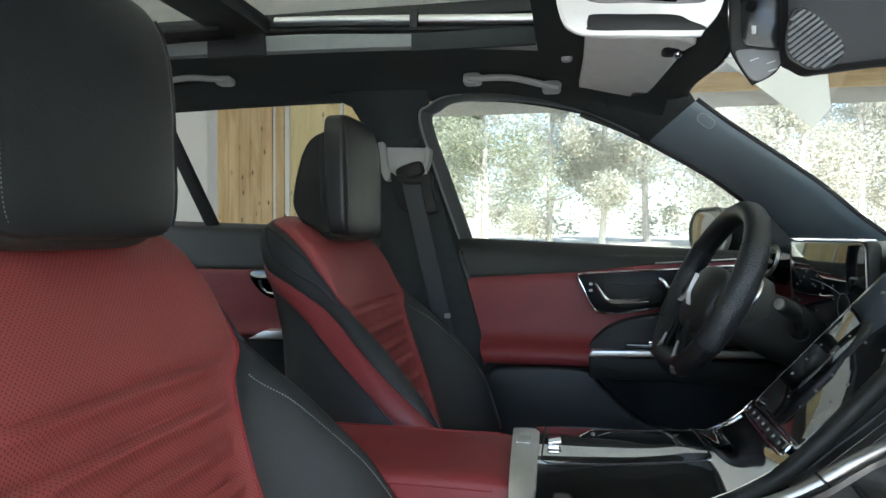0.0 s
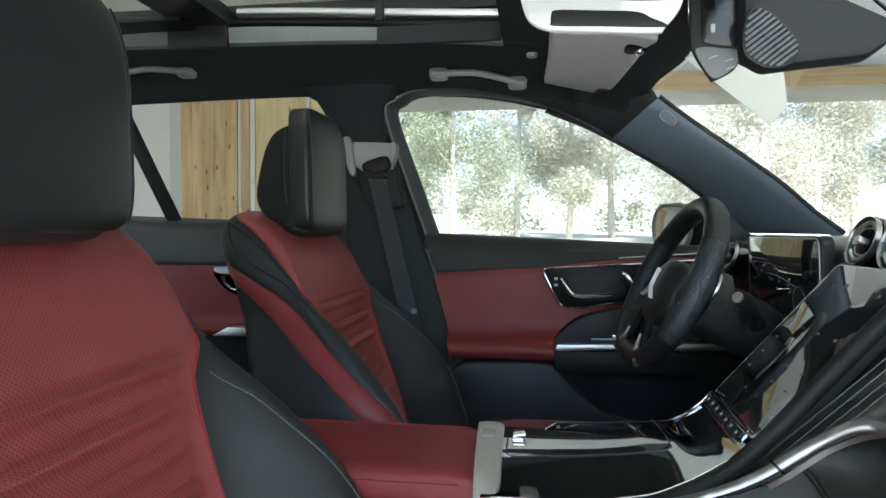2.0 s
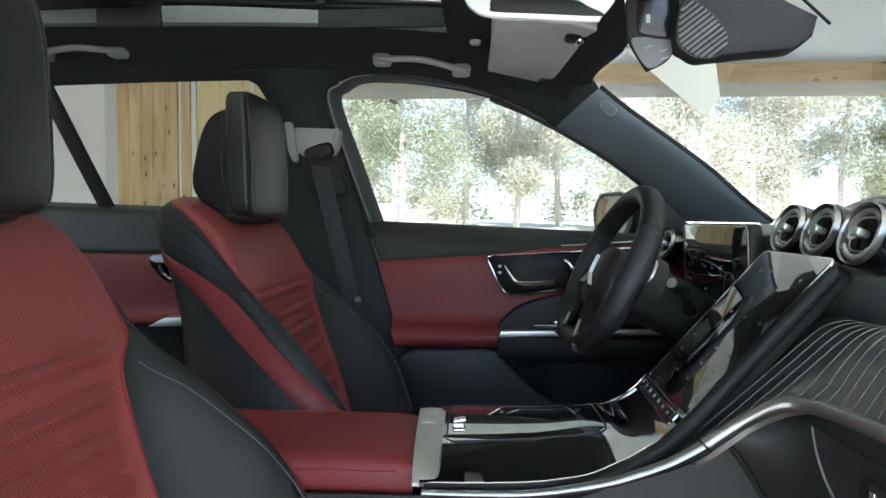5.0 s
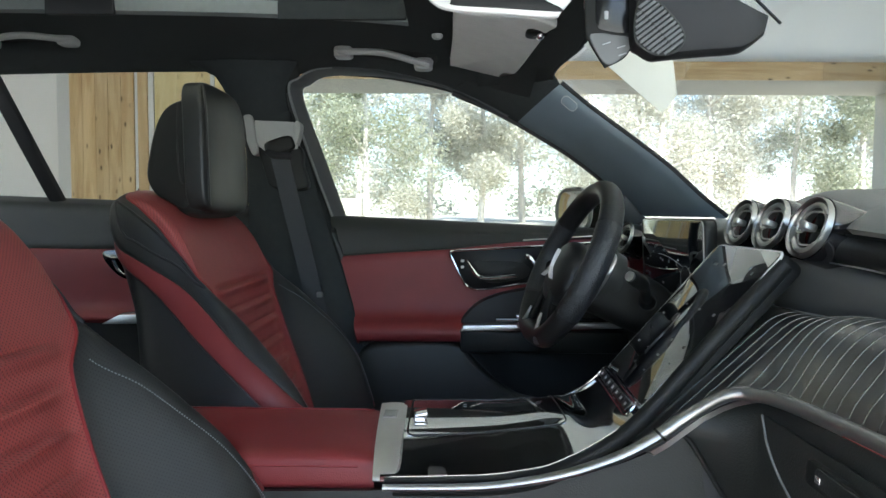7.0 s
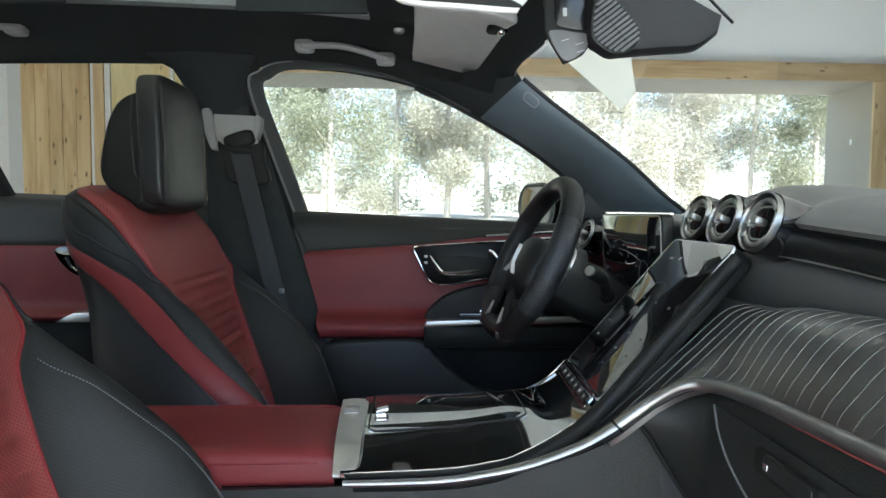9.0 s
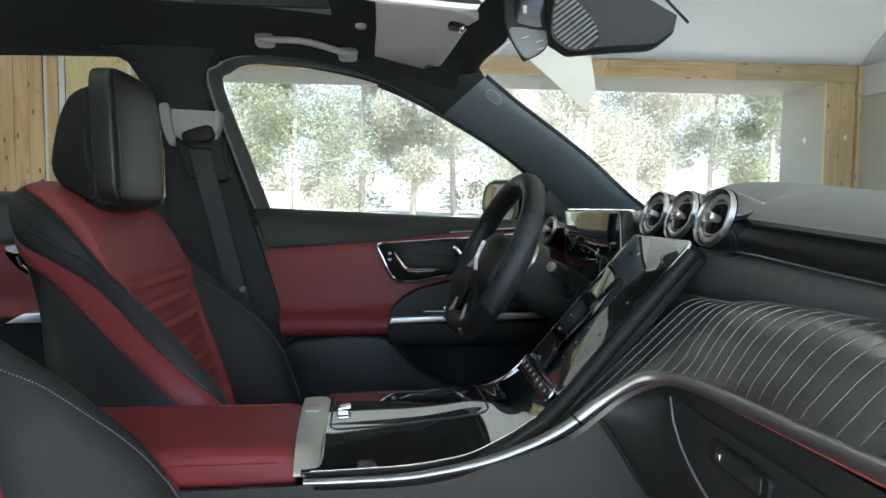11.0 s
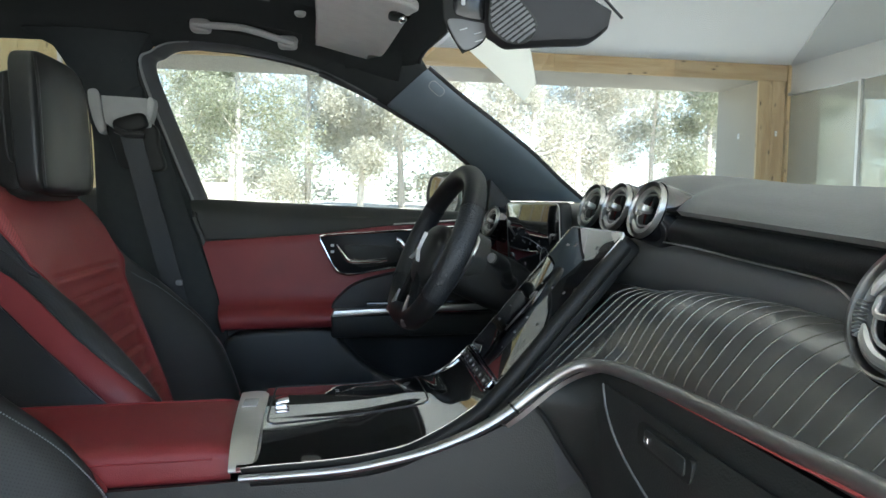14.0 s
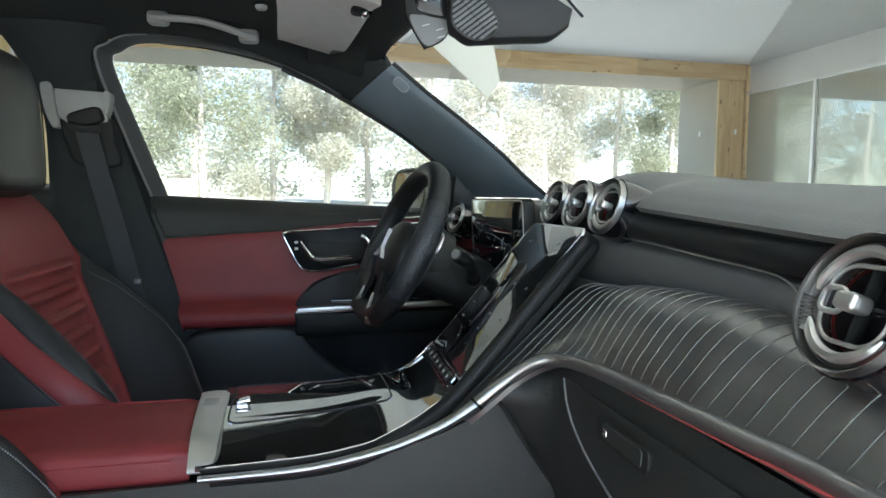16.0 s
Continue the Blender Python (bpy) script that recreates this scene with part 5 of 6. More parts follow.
irng = random.Random(3)
for r in range(5):
    for c in range(4):
        ix, iy = -0.075 + 0.05 * c, -0.085 + 0.026 * r
        if irng.random() < 0.25:
            continue
        w, h = irng.uniform(0.003, 0.008), irng.uniform(0.002, 0.004)
        part("icon", moved(box((ix - w / 2, iy - h / 2, 0.002), (ix + w / 2, iy + h / 2, 0.0024), 0), S), M_GREYD, screen)
for ix, iy, w, h in ((-0.05, 0.088, 0.02, 0.006), (-0.02, 0.090, 0.012, 0.008), (0.06, 0.092, 0.008, 0.008), (0.075, 0.085, 0.006, 0.006)):
    part("icon", moved(box((ix - w / 3, iy - h / 3, 0.002), (ix + w / 3, iy + h / 3, 0.0024), 0), S), M_GREYD, screen)
bm = prism([V(x, y - 0.130, -0.014) for x, y in rounded_rect(0.19, 0.017, 0.005, 4)], (0, 0, 1), 0.021, 0.003)
bar = part("button_bar", moved(bm, S), M_PIANO, screen, "gloss black button strip")
part("bar_edge", tube([S @ V(x, y - 0.130, 0.006) for x, y in rounded_rect(0.193, 0.020, 0.006, 5)], 0.0015, 6, closed=True), M_CHROME, bar)
for k in range(7):
    part("button", moved(box((-0.085 + 0.025 * k, -0.1355, 0.006), (-0.065 + 0.025 * k, -0.1245, 0.0085), 0.0015), S), M_DARK, bar)
    part("mark", moved(box((-0.078 + 0.025 * k, -0.132, 0.0085), (-0.072 + 0.025 * k, -0.128, 0.0089), 0), S), M_ICON, bar)

# ---------------------------------------------------------------- dashboard
dash = thing("dashboard", "black dashboard with pinstriped curved trim panel and silver moulding", "dashboard")


def dash_line(pts, y0, y1, n=40, k=30, bend=0.0):
    """A section (x, z) drawn across the car, drawn in a little towards the ends."""
    sec = spline([(a, b, 0) for a, b in pts], k)
    rows = []
    for i in range(n + 1):
        y = y0 + (y1 - y0) * i / n
        off = bend * max(0.0, (abs(y) - 0.35) / 0.35) ** 2
        rows.append([V(p.x - off, y, p.y) for p in sec])
    return rows


def fall(y):
    """The whole passenger side drops a little towards its end."""
    return 0.062 * min(0.0, y + 0.13)


def hump(y):
    """The pad swells up behind the middle vents."""
    return lerp_table([(-0.70, -0.008), (-0.30, 0.0), (-0.12, 0.004), (-0.04, 0.009), (0.06, 0.022), (0.14, 0.024), (0.20, 0.0)], y)


PADSEC = spline([(1.22, 1.045, 0), (1.05, 1.085, 0), (0.90, 1.101, 0), (0.78, 1.108, 0), (0.71, 1.102, 0), (0.680, 1.090, 0), (0.668, 1.080, 0)], 36)
rows = []
for i in range(61):
    y = 0.20 - 0.96 * i / 60
    deep = 0.05 * (lambda u: u * u * (3 - 2 * u))(max(0.0, min(1.0, (y + 0.15) / 0.12)))
    rows.append([V(p.x + deep * max(0.0, min(1.0, (0.80 - p.x) / 0.1)), y, p.y + hump(y) * min(1.0, max(0.15, (p.x - 0.66) / 0.16)) + fall(y) * max(0.0, min(1.0, (0.95 - p.x) / 0.25))) for p in PADSEC])
part("top_pad", skin(rows, thick=-0.01), M_PAD, dash, "soft black upper pad, greyed to look lit")
pad_mark = frame_of((0.6825, -0.378, 1.0755), (0.008, -0.033, 0.001), (0.013, 0.004, 0.012))
part("pad_badge", moved(prism([V(x, y, -0.0018) for x, y in rounded_rect(0.034, 0.015, 0.0045, 5)], (0, 0, 1), 0.0036, 0.0008), pad_mark), M_PAD, dash, "small raised airbag badge")


def across(pts, y0, y1, n=40, k=30):
    sec = spline([(a, b, 0) for a, b in pts], k)
    return [[V(p.x, y, p.y + fall(y)) for p in sec] for y in [y0 + (y1 - y0) * i / n for i in range(n + 1)]]


part("pad_front", skin(across([(0.669, 1.079), (0.661, 1.070), (0.660, 1.060), (0.668, 1.050), (0.69, 1.046)], -0.108, -0.72), thick=-0.008), M_BLK, dash)
part("pad_seam", tube([V(0.667, -0.10 - 0.6 * k / 30, 1.0805 + fall(-0.10 - 0.6 * k / 30)) for k in range(31)], 0.0014, 5), M_DARK, dash)
part("driver_pad", skin(dash_line([(1.22, 1.055), (1.05, 1.085), (0.88, 1.094), (0.76, 1.093), (0.715, 1.084), (0.705, 1.066), (0.72, 1.02)], 0.78, 0.195), thick=-0.01), M_PAD, dash, "soft black pad above the instruments, greyed to look lit")
part("pad_step", box((0.69, 0.17, 1.03), (1.0, 0.205, 1.095), 0.012), M_SOFT, dash)
# back of the shelf and the pinstriped panel
part("shelf_back", skin(across([(0.690, 1.0475), (0.672, 1.044), (0.664, 1.035), (0.662, 1.018), (0.664, 1.000), (0.672, 0.982)], 0.06, -0.74), thick=-0.006), M_SHELF, dash, "smooth dark shelf back")
part("shelf_line", tube(spline([(0.6615, -0.06, 1.0505), (0.6615, -0.16, 1.0475), (0.6605, -0.27, 1.0405), (0.6595, -0.348, 1.036), (0.6585, -0.375, 1.032), (0.657, -0.395, 1.022)], 40), 0.0010, 5), M_SATIN, dash)
FOOT = [(-0.74, 0.564, 0.926), (-0.35, 0.566, 0.926), (-0.22, 0.560, 0.924), (-0.19, 0.552, 0.921), (-0.165, 0.535, 0.910), (-0.150, 0.512, 0.892), (-0.142, 0.485, 0.868), (-0.137, 0.462, 0.846), (-0.06, 0.455, 0.838), (0.06, 0.455, 0.838)]
LIFT = [(-0.74, -0.012), (-0.44, -0.005), (-0.33, 0.003), (-0.20, -0.003), (-0.12, -0.014), (0.06, -0.020)]


def panel_row(y, off=0.0, n=30):
    """Section of the trim panel at y, from the shelf over the crest and steeply down to the moulding."""
    z = lerp_table(LIFT, y)
    fx, fz = lerp_table([(a, b) for a, b, _ in FOOT], y), lerp_table([(a, c) for a, _, c in FOOT], y)
    pts = [(0.676, 1.000), (0.655, 1.0055), (0.636, 1.0065), (0.618, 1.0020), (0.603, 0.9920), (0.590, 0.9765), (0.580, 0.9600), (0.572, 0.9450)]
    b = max(0.0, min(1.0, (y + 0.20) / 0.06))
    pts = [(a, c + z) for a, c in pts]
    (ax, az) = pts[4]
    for q in (5, 6, 7):
        u = (q - 4) / 4
        pts[q] = (pts[q][0] + (ax + (fx - ax) * u - pts[q][0]) * b, pts[q][1] + (az + (fz - az) * u - pts[q][1]) * b)
    sec = spline([(a, c, 0) for a, c in pts] + [(fx, fz, 0)], n)
    out = []
    for i, p in enumerate(sec):
        t = (sec[min(i + 1, n)] - sec[max(i - 1, 0)]).normalized()
        out.append(V(p.x, y, p.y) + V(t.y, 0, -t.x) * off)
    return out


part("trim_panel", skin([panel_row(0.06 - 0.80 * i / 100) for i in range(101)], thick=-0.006), M_PIANOSATIN, dash, "satin black trim panel with pale pinstripes")
SIDE = 1 if (lambda r: (r[6] - panel_row(-0.3, 0.0)[6]).z)(panel_row(-0.3, 0.001)) > 0 else -1
for k in range(34):
    y = -0.082 - 0.0195 * k
    slant = 0.034 * max(0.0, min(1.0, (-0.16 - y) / 0.26))
    mid = [panel_row(y + slant * (i / 30) ** 1.4, SIDE * 0.0006)[i] for i in range(31)]
    part("pinstripe", skin([[p + V(0, -0.0007, -0.0006), p + V(0, -0.00055, 0), p + V(0, 0.00055, 0), p + V(0, 0.0007, -0.0006)] for p in mid[:-1]]), M_STRIPE, dash)
# moulding along the dashboard
mould2 = spline([(0.4695, -0.137, 0.8655), (0.500, -0.142, 0.890), (0.530, -0.160, 0.916), (0.550, -0.178, 0.921), (0.560, -0.22, 0.925), (0.566, -0.31, 0.9285), (0.566, -0.45, 0.9345), (0.566, -0.52, 0.938), (0.562, -0.74, 0.942)], 60)
part("moulding", tube(mould2, 0.008, 12, flat=0.9), M_MOULD, dash, "brushed silver moulding")
part("moulding_joint", tube([mould2[0] - V(0.001, 0, 0.001), mould2[0] + V(0.001, 0, 0.001)], 0.0088, 10), M_DARK, dash)
# lower dashboard and glovebox
LOW = [(0.566, 0.922), (0.556, 0.90), (0.548, 0.86), (0.556, 0.79), (0.585, 0.70), (0.64, 0.58), (0.72, 0.48)]
lowrows = dash_line(LOW, -0.134, -0.76, 60)
for r in lowrows:
    for p in r:
        q = max(0.0, 1 - (-0.134 - p.y) / 0.06)
        p.x -= max(0.0, p.x - lerp_table(SIDE_END, p.z)) * q * q * max(0.0, min(1.0, (0.915 - p.z) / 0.04))
part("lower_pad", skin(lowrows, thick=-0.01), M_SOFT, dash, "soft black lower pad")
lsec = spline([(a, b, 0) for a, b in LOW], 60)


def low_x(z):
    return min(lsec, key=lambda p: abs(p.y - z)).x


def lid_y(z):
    """Slanting inner edge of the glovebox lid."""
    return lerp_table([(0.70, -0.56), (0.80, -0.40), (0.83, -0.325), (0.856, -0.262), (0.885, -0.217), (0.905, -0.192)], z)


rows = []
for i in range(25):
    z = 0.905 - 0.20 * i / 24
    ys = lid_y(z)
    rows.append([V(low_x(z) - 0.006, ys + (-0.70 - ys) * k / 20, z) for k in range(21)])
lid = part("glovebox_lid", skin(rows, thick=-0.006), M_SOFT, dash, "dark glovebox lid")
part("lid_edge", tube([V(low_x(0.905 - 0.2 * i / 24) - 0.0075, lid_y(0.905 - 0.2 * i / 24) + 0.001, 0.905 - 0.20 * i / 24) for i in range(25)], 0.0013, 6), M_GREYD, lid)
part("side_seam", tube(spline([(0.488, -0.1375, 0.868), (0.503, -0.1375, 0.857), (0.535, -0.1385, 0.805), (0.575, -0.1385, 0.747), (0.63, -0.139, 0.66)], 24), 0.0028, 8), M_DARK, dash)
G = frame_of((low_x(0.888) - 0.009, -0.328, 0.8870), (0.0, -1, -0.02), (0.05, -0.2, 1))
part("handle_cup", moved(prism([V(x, y, -0.006) for x, y in rounded_rect(0.090, 0.021, 0.006, 5)], (0, 0, 1), 0.0065, 0.001), G), M_DARK, lid)
part("handle", moved(prism([V(x + 0.004, y + 0.001, 0.0) for x, y in rounded_rect(0.066, 0.015, 0.004, 5)], (0, 0, 1), 0.0022, 0.0008), G), M_SOFT, lid)
part("lock_mark", moved(box((-0.027, -0.003, 0.001), (-0.020, 0.003, 0.0032), 0.0006), G), M_CHROME, lid)
# demister outlet on the pad
part("demister", moved(prism([V(x, y, 0) for x, y in rounded_rect(0.075, 0.028, 0.006, 4)], (0, 0, 1), 0.004, 0.0012), pose(0.86, -0.50, 1.1175, 0, 0, 80)), M_DARK, dash, "small demister grille")
# block behind the screen and below the vents
part("stack_panel", skin(dash_line([(0.76, 1.055), (0.73, 1.05), (0.71, 1.03), (0.71, 0.99), (0.73, 0.90)], 0.20, -0.06, 16), thick=-0.01), M_RUBBER, dash)
part("stack_foot", box((0.50, -0.125, 0.60), (0.80, 0.14, 0.86), 0.03), M_RUBBER, dash)
part("stack_neck", box((0.68, -0.03, 0.84), (0.80, 0.17, 1.04), 0.03), M_RUBBER, dash)
part("knee_pad", skin(dash_line([(0.66, 0.955), (0.655, 0.90), (0.66, 0.82), (0.70, 0.70), (0.80, 0.55)], 0.76, 0.12), thick=-0.01), M_DARK, dash)
part("red_cheek", box((0.68, 0.60, 0.97), (0.74, 0.76, 1.035), 0.012), M_RED, dash, "red leather dashboard end")

# ---------------------------------------------------------------- air vents


def vent(centre, r, label, deep=0.06, tilt=0.0, back=19.0):
    root = thing("air_vent", label, "air vent", "round air vents")
    m = Matrix.Translation(centre) @ Matrix.Rotation(radians(tilt), 4, "Z") @ Matrix.Rotation(radians(back), 4, "Y") @ Matrix.Rotation(math.pi, 4, "Z")   # local +x looks to the seats
    part("barrel", moved(lathe([(r * 1.10, -deep), (r * 1.12, -0.016), (r * 1.10, -0.002), (r * 1.0, 0.0)], 48), m), M_PIANO, root, "gloss black barrel")
    part("outer_ring", moved(lathe([(r * 1.06, -0.004), (r * 1.06, 0.003), (r * 1.035, 0.006), (r * 1.0, 0.005), (r * 0.97, 0.001), (r * 0.95, -0.004)], 48), m), M_VENT, root, "satin silver outer ring")
    part("inner_ring", moved(lathe([(r * 0.95, -0.005), (r * 0.93, 0.001), (r * 0.89, 0.002), (r * 0.86, -0.001), (r * 0.80, -0.007), (r * 0.76, -0.014)], 48), m), M_VENT, root, "satin inner ring")
    for a0, a1 in ((35, 172), (205, 330)):
        arc = [m @ V(0.001, r * 0.80 * math.cos(radians(a0 + (a1 - a0) * k / 24)), r * 0.80 * math.sin(radians(a0 + (a1 - a0) * k / 24))) for k in range(25)]
        part("silver_arc", tube(arc, r * 0.09, 8, up=(1, 0, 0), radii=[r * 0.09 * min(1, 0.35 + 2.2 * math.sin(math.pi * k / 24)) for k in range(25)]), M_CUFF, root, "satin silver arc")
    # Thin dark red ring puts the red reflections into the vent's colour.
    part("red_ring", moved(lathe([(r * 0.70, -0.012), (r * 0.69, -0.011), (r * 0.68, -0.013)], 48), m), M_REDGLOSS, root, "thin red inner ring painted for the red reflections")
    part("throat", moved(lathe([(r * 0.77, -0.012), (r * 0.70, -0.035), (0.0005, -0.036)], 32), m), M_RUBBER, root)
    outl = [m @ V(-0.001, a, b) for a, b in rounded_rect(r * 1.24, r * 1.16, r * 0.42, 8)]
    part("vane_frame", tube(outl, r * 0.036, 8, closed=True, up=(1, 0, 0)), M_CUFF, root)
    part("vane", moved(box((-0.012, -r * 0.025, -r * 0.56), (-0.002, r * 0.025, r * 0.56), 0.001), m), M_DARK, root)
    part("vane", moved(box((-0.014, -r * 0.60, -r * 0.03), (-0.004, r * 0.60, r * 0.03), 0.001), m), M_DARK, root)
    part("tab_loop", tube([m @ V(0.004, -r * 0.34 + a, b) for a, b in rounded_rect(r * 0.42, r * 0.36, r * 0.12, 5)], r * 0.045, 8, closed=True, up=(1, 0, 0)), M_CUFF, root)
    part("thumb_tab", moved(joined(pillow(0.008, r * 0.20, r * 0.14, 0.5, 0.4, 24, 12)), m @ Matrix.Translation((0.004, r * 0.04, 0))), M_CUFF, root, "silver adjuster tab")
    for k in range(10):
        a = radians(234 + 4 * k)
        part("knurl", moved(box((-0.001, -r * 0.012, -r * 0.06), (0.0055, r * 0.012, r * 0.06), 0.0004), m @ Matrix.Rotation(-a, 4, "X") @ Matrix.Translation((0, 0, r * 0.86))), M_SATIN, root)
    return root


for vx, vy, vz in ((0.676, 0.143, 1.090), (0.666, 0.034, 1.089), (0.650, -0.086, 1.087)):
    vent((vx, vy, vz), 0.0340, "round chrome-ringed air vent standing above the touchscreen", 0.09, 2)
vent((0.646, 0.668, 1.050), 0.0355, "round chrome-ringed air vent beside the driver window", 0.05, 9)
vent((0.599, -0.501, 1.034), 0.0425, "large round chrome-ringed air vent at the passenger end", 0.09, -6, 21)
# Red reflection on the moulding's lower half, drawn as a faintly glowing strip.
sheen_line = [p + V(-0.0056, 0, -0.0054) for p in mould2 if p.y < -0.30]
part("sheen_strip", tube(sheen_line, 0.0018, 6, radii=[0.0003 + 0.0012 * min(1, k / 14) for k in range(len(sheen_line))]), M_REDSHEEN, dash, "faintly glowing strip standing in for a red reflection")

# ---------------------------------------------------------------- instrument display
disp = thing("instrument_display", "free-standing dark instrument display with thin silver edge", "screen")
D = frame_of((0.661, 0.405, 1.022), (0.0, 1.0, 0), (-0.05, 0, 1.0))
if (D.to_3x3() @ V(0, 0, 1)).x > 0:
    D = D @ Matrix.Rotation(math.pi, 4, "Y")
part("housing", moved(prism([V(x, y, -0.022) for x, y in rounded_rect(0.338, 0.148, 0.014, 6)], (0, 0, 1), 0.0222, 0.005, 3), D), M_SOFT, disp)
part("glass", moved(prism([V(x, y, 0.0004) for x, y in rounded_rect(0.332, 0.142, 0.012, 6)], (0, 0, 1), 0.0016, 0.0003), D), M_SCREEN, disp, "dark glossy display glass")
part("silver_edge", tube([D @ V(x, y, 0.0012) for x, y in rounded_rect(0.333, 0.143, 0.013, 8)], 0.0011, 6, closed=True, up=(1, 0, 0)), M_VENT, disp)
arc = [V(-0.06 + 0.13 * k / 20, 0.004 - 0.016 * (k / 20) ** 2, 0.0026) for k in range(21)]
part("display_line", moved(tube(arc, 0.0005, 4), D), M_GREYP, disp, "thin pale line on the display")
part("dial_mark", moved(tube([V(0.085 + 0.026 * math.cos(a), -0.036 + 0.026 * math.sin(a), 0.0025) for a in [2 * math.pi * k / 28 for k in range(28)]], 0.0006, 4, closed=True, up=(0, 0, 1)), D), M_GREYD, disp)
irng = random.Random(8)
for k in range(16):
    ix, iy = irng.uniform(-0.15, 0.15), irng.uniform(-0.06, 0.02)
    part("icon", moved(box((ix - 0.004, iy - 0.002, 0.002), (ix + 0.004, iy + 0.002, 0.0024), 0), D), M_GREYD, disp)

# ---------------------------------------------------------------- steering wheel
wheel = thing("steering_wheel", "black leather flat-bottomed steering wheel with silver inserts", "steering wheel")
TILTW = radians(25)
Wm = Matrix.Translation((0.461, 0.375, 1.009)) @ Matrix.Rotation(radians(4), 4, "Z") @ Matrix.Rotation(TILTW, 4, "Y")   # local: y across, z up the wheel, x forward
RA, RB = 0.160, 0.152


def rim_pt(a):
    y, z = RA * math.sin(a), RB * math.cos(a)
    if z < -0.135:
        z = -0.135 - (abs(z) - 0.135) * 0.45
    return V(0, y, z)


bm = tube([Wm @ rim_pt(2 * math.pi * k / 72) for k in range(72)], 0.0182, 16, closed=True, up=tuple(Wm.to_3x3() @ V(1, 0, 0)), flat=1.15)
part("rim", bm, M_BLK, wheel, "thick black leather rim")
for a0, a1 in ((58, 122), (238, 302)):
    line = [Wm @ (rim_pt(radians(a0 + (a1 - a0) * k / 16)) * 1.0) for k in range(17)]
    part("grip", tube(line, 0.0192, 16, up=tuple(Wm.to_3x3() @ V(1, 0, 0)), flat=1.15), M_GRIP, wheel, "perforated leather grip")
for a in (58, 122, 238, 302):
    line = [Wm @ rim_pt(radians(a + d)) for d in (-0.5, 0.5)]
    part("rim_seam", tube(line, 0.0196, 16, up=tuple(Wm.to_3x3() @ V(1, 0, 0)), flat=1.15), M_RUBBER, wheel)
bm = pillow(0.030, 0.068, 0.062, 0.75, 0.95)
part("hub", moved(bm, Wm @ Matrix.Translation((0.006, 0, -0.016))), M_BLK, wheel, "padded black hub")
star = []
for k in range(6):
    rr = 0.038 if k % 2 == 0 else 0.0055
    star.append(V(-0.004, rr * math.sin(radians(60 * k)), rr * math.cos(radians(60 * k))))
part("emblem", moved(prism(star, (1, 0, 0), 0.008, 0.0008), Wm @ Matrix.Translation((-0.026, 0.0, -0.018))), M_BEZEL, wheel, "plain silver emblem shape")
for s in (1, -1):
    bm = pillow(0.009, 0.045, 0.013, 0.7, 0.6, 28, 14)
    part("spoke", moved(bm, Wm @ Matrix.Translation((0.006, s * 0.100, -0.012)) @ Matrix.Rotation(radians(s * 5), 4, "Z")), M_DARK, wheel, "gloss black spoke")
    line = [Wm @ V(-0.012, s * 0.028, -0.05), Wm @ V(-0.008, s * 0.042, -0.10), Wm @ V(0, s * 0.062, -0.142)]
    part("lower_spoke", tube(spline(line, 10), 0.008, 8, flat=0.7), M_DARK, wheel)
    line = [Wm @ V(-0.017, s * 0.046, -0.10), Wm @ V(-0.015, s * 0.058, -0.132), Wm @ V(-0.012, s * 0.085, -0.146)]
    part("silver_blade", tube(spline(line, 10), 0.008, 8, radii=[0.002 + 0.005 * k / 10 for k in range(11)]), M_SATIN, wheel, "bright silver lower spoke blade")
    line = [Wm @ V(0.034, s * 0.075, 0.045), Wm @ V(0.034, s * 0.118, 0.040), Wm @ V(0.034, s * 0.130, 0.0), Wm @ V(0.032, s * 0.108, -0.055)]
    part("shift_paddle", tube(spline(line, 16), 0.006, 8, flat=0.6), M_SATIN, wheel, "silver shift paddle")
col = thing("steering_column", "black steering column shroud with selector stalk", "steering column")
bm = pillow(0.10, 0.060, 0.054, 0.6, 0.55)
part("shroud", moved(bm, Wm @ Matrix.Translation((0.110, 0, -0.01))), M_DARK, col, "dark plastic shroud")
part("collar", moved(lathe([(0.045, 0.015), (0.060, 0.03), (0.064, 0.06), (0.06, 0.09)], 32), Wm), M_SOFT, col, "black collar")
st = spline([(0.585, 0.29, 0.950), (0.574, 0.262, 0.962), (0.557, 0.228, 0.988), (0.531, 0.205, 1.003)], 14)
part("selector_stalk", tube(st, 0.009, 12, radii=[0.014] * 3 + [0.009] * 6 + [0.011, 0.0125, 0.013, 0.013, 0.012, 0.010]), M_DARK, col, "black selector stalk")
part("stalk_button", tube([st[-1], st[-1] + (st[-1] - st[-2]).normalized() * 0.004], 0.0085, 14), M_SATIN, col)
part("stalk_ring", tube([st[1], st[1] + (st[2] - st[1]) * 0.4], 0.0155, 16), M_DARK, col)
st = spline([(0.57, 0.45, 0.97), (0.56, 0.49, 0.975), (0.545, 0.55, 0.985)], 10)
part("indicator_stalk", tube(st, 0.009, 10), M_DARK, col)

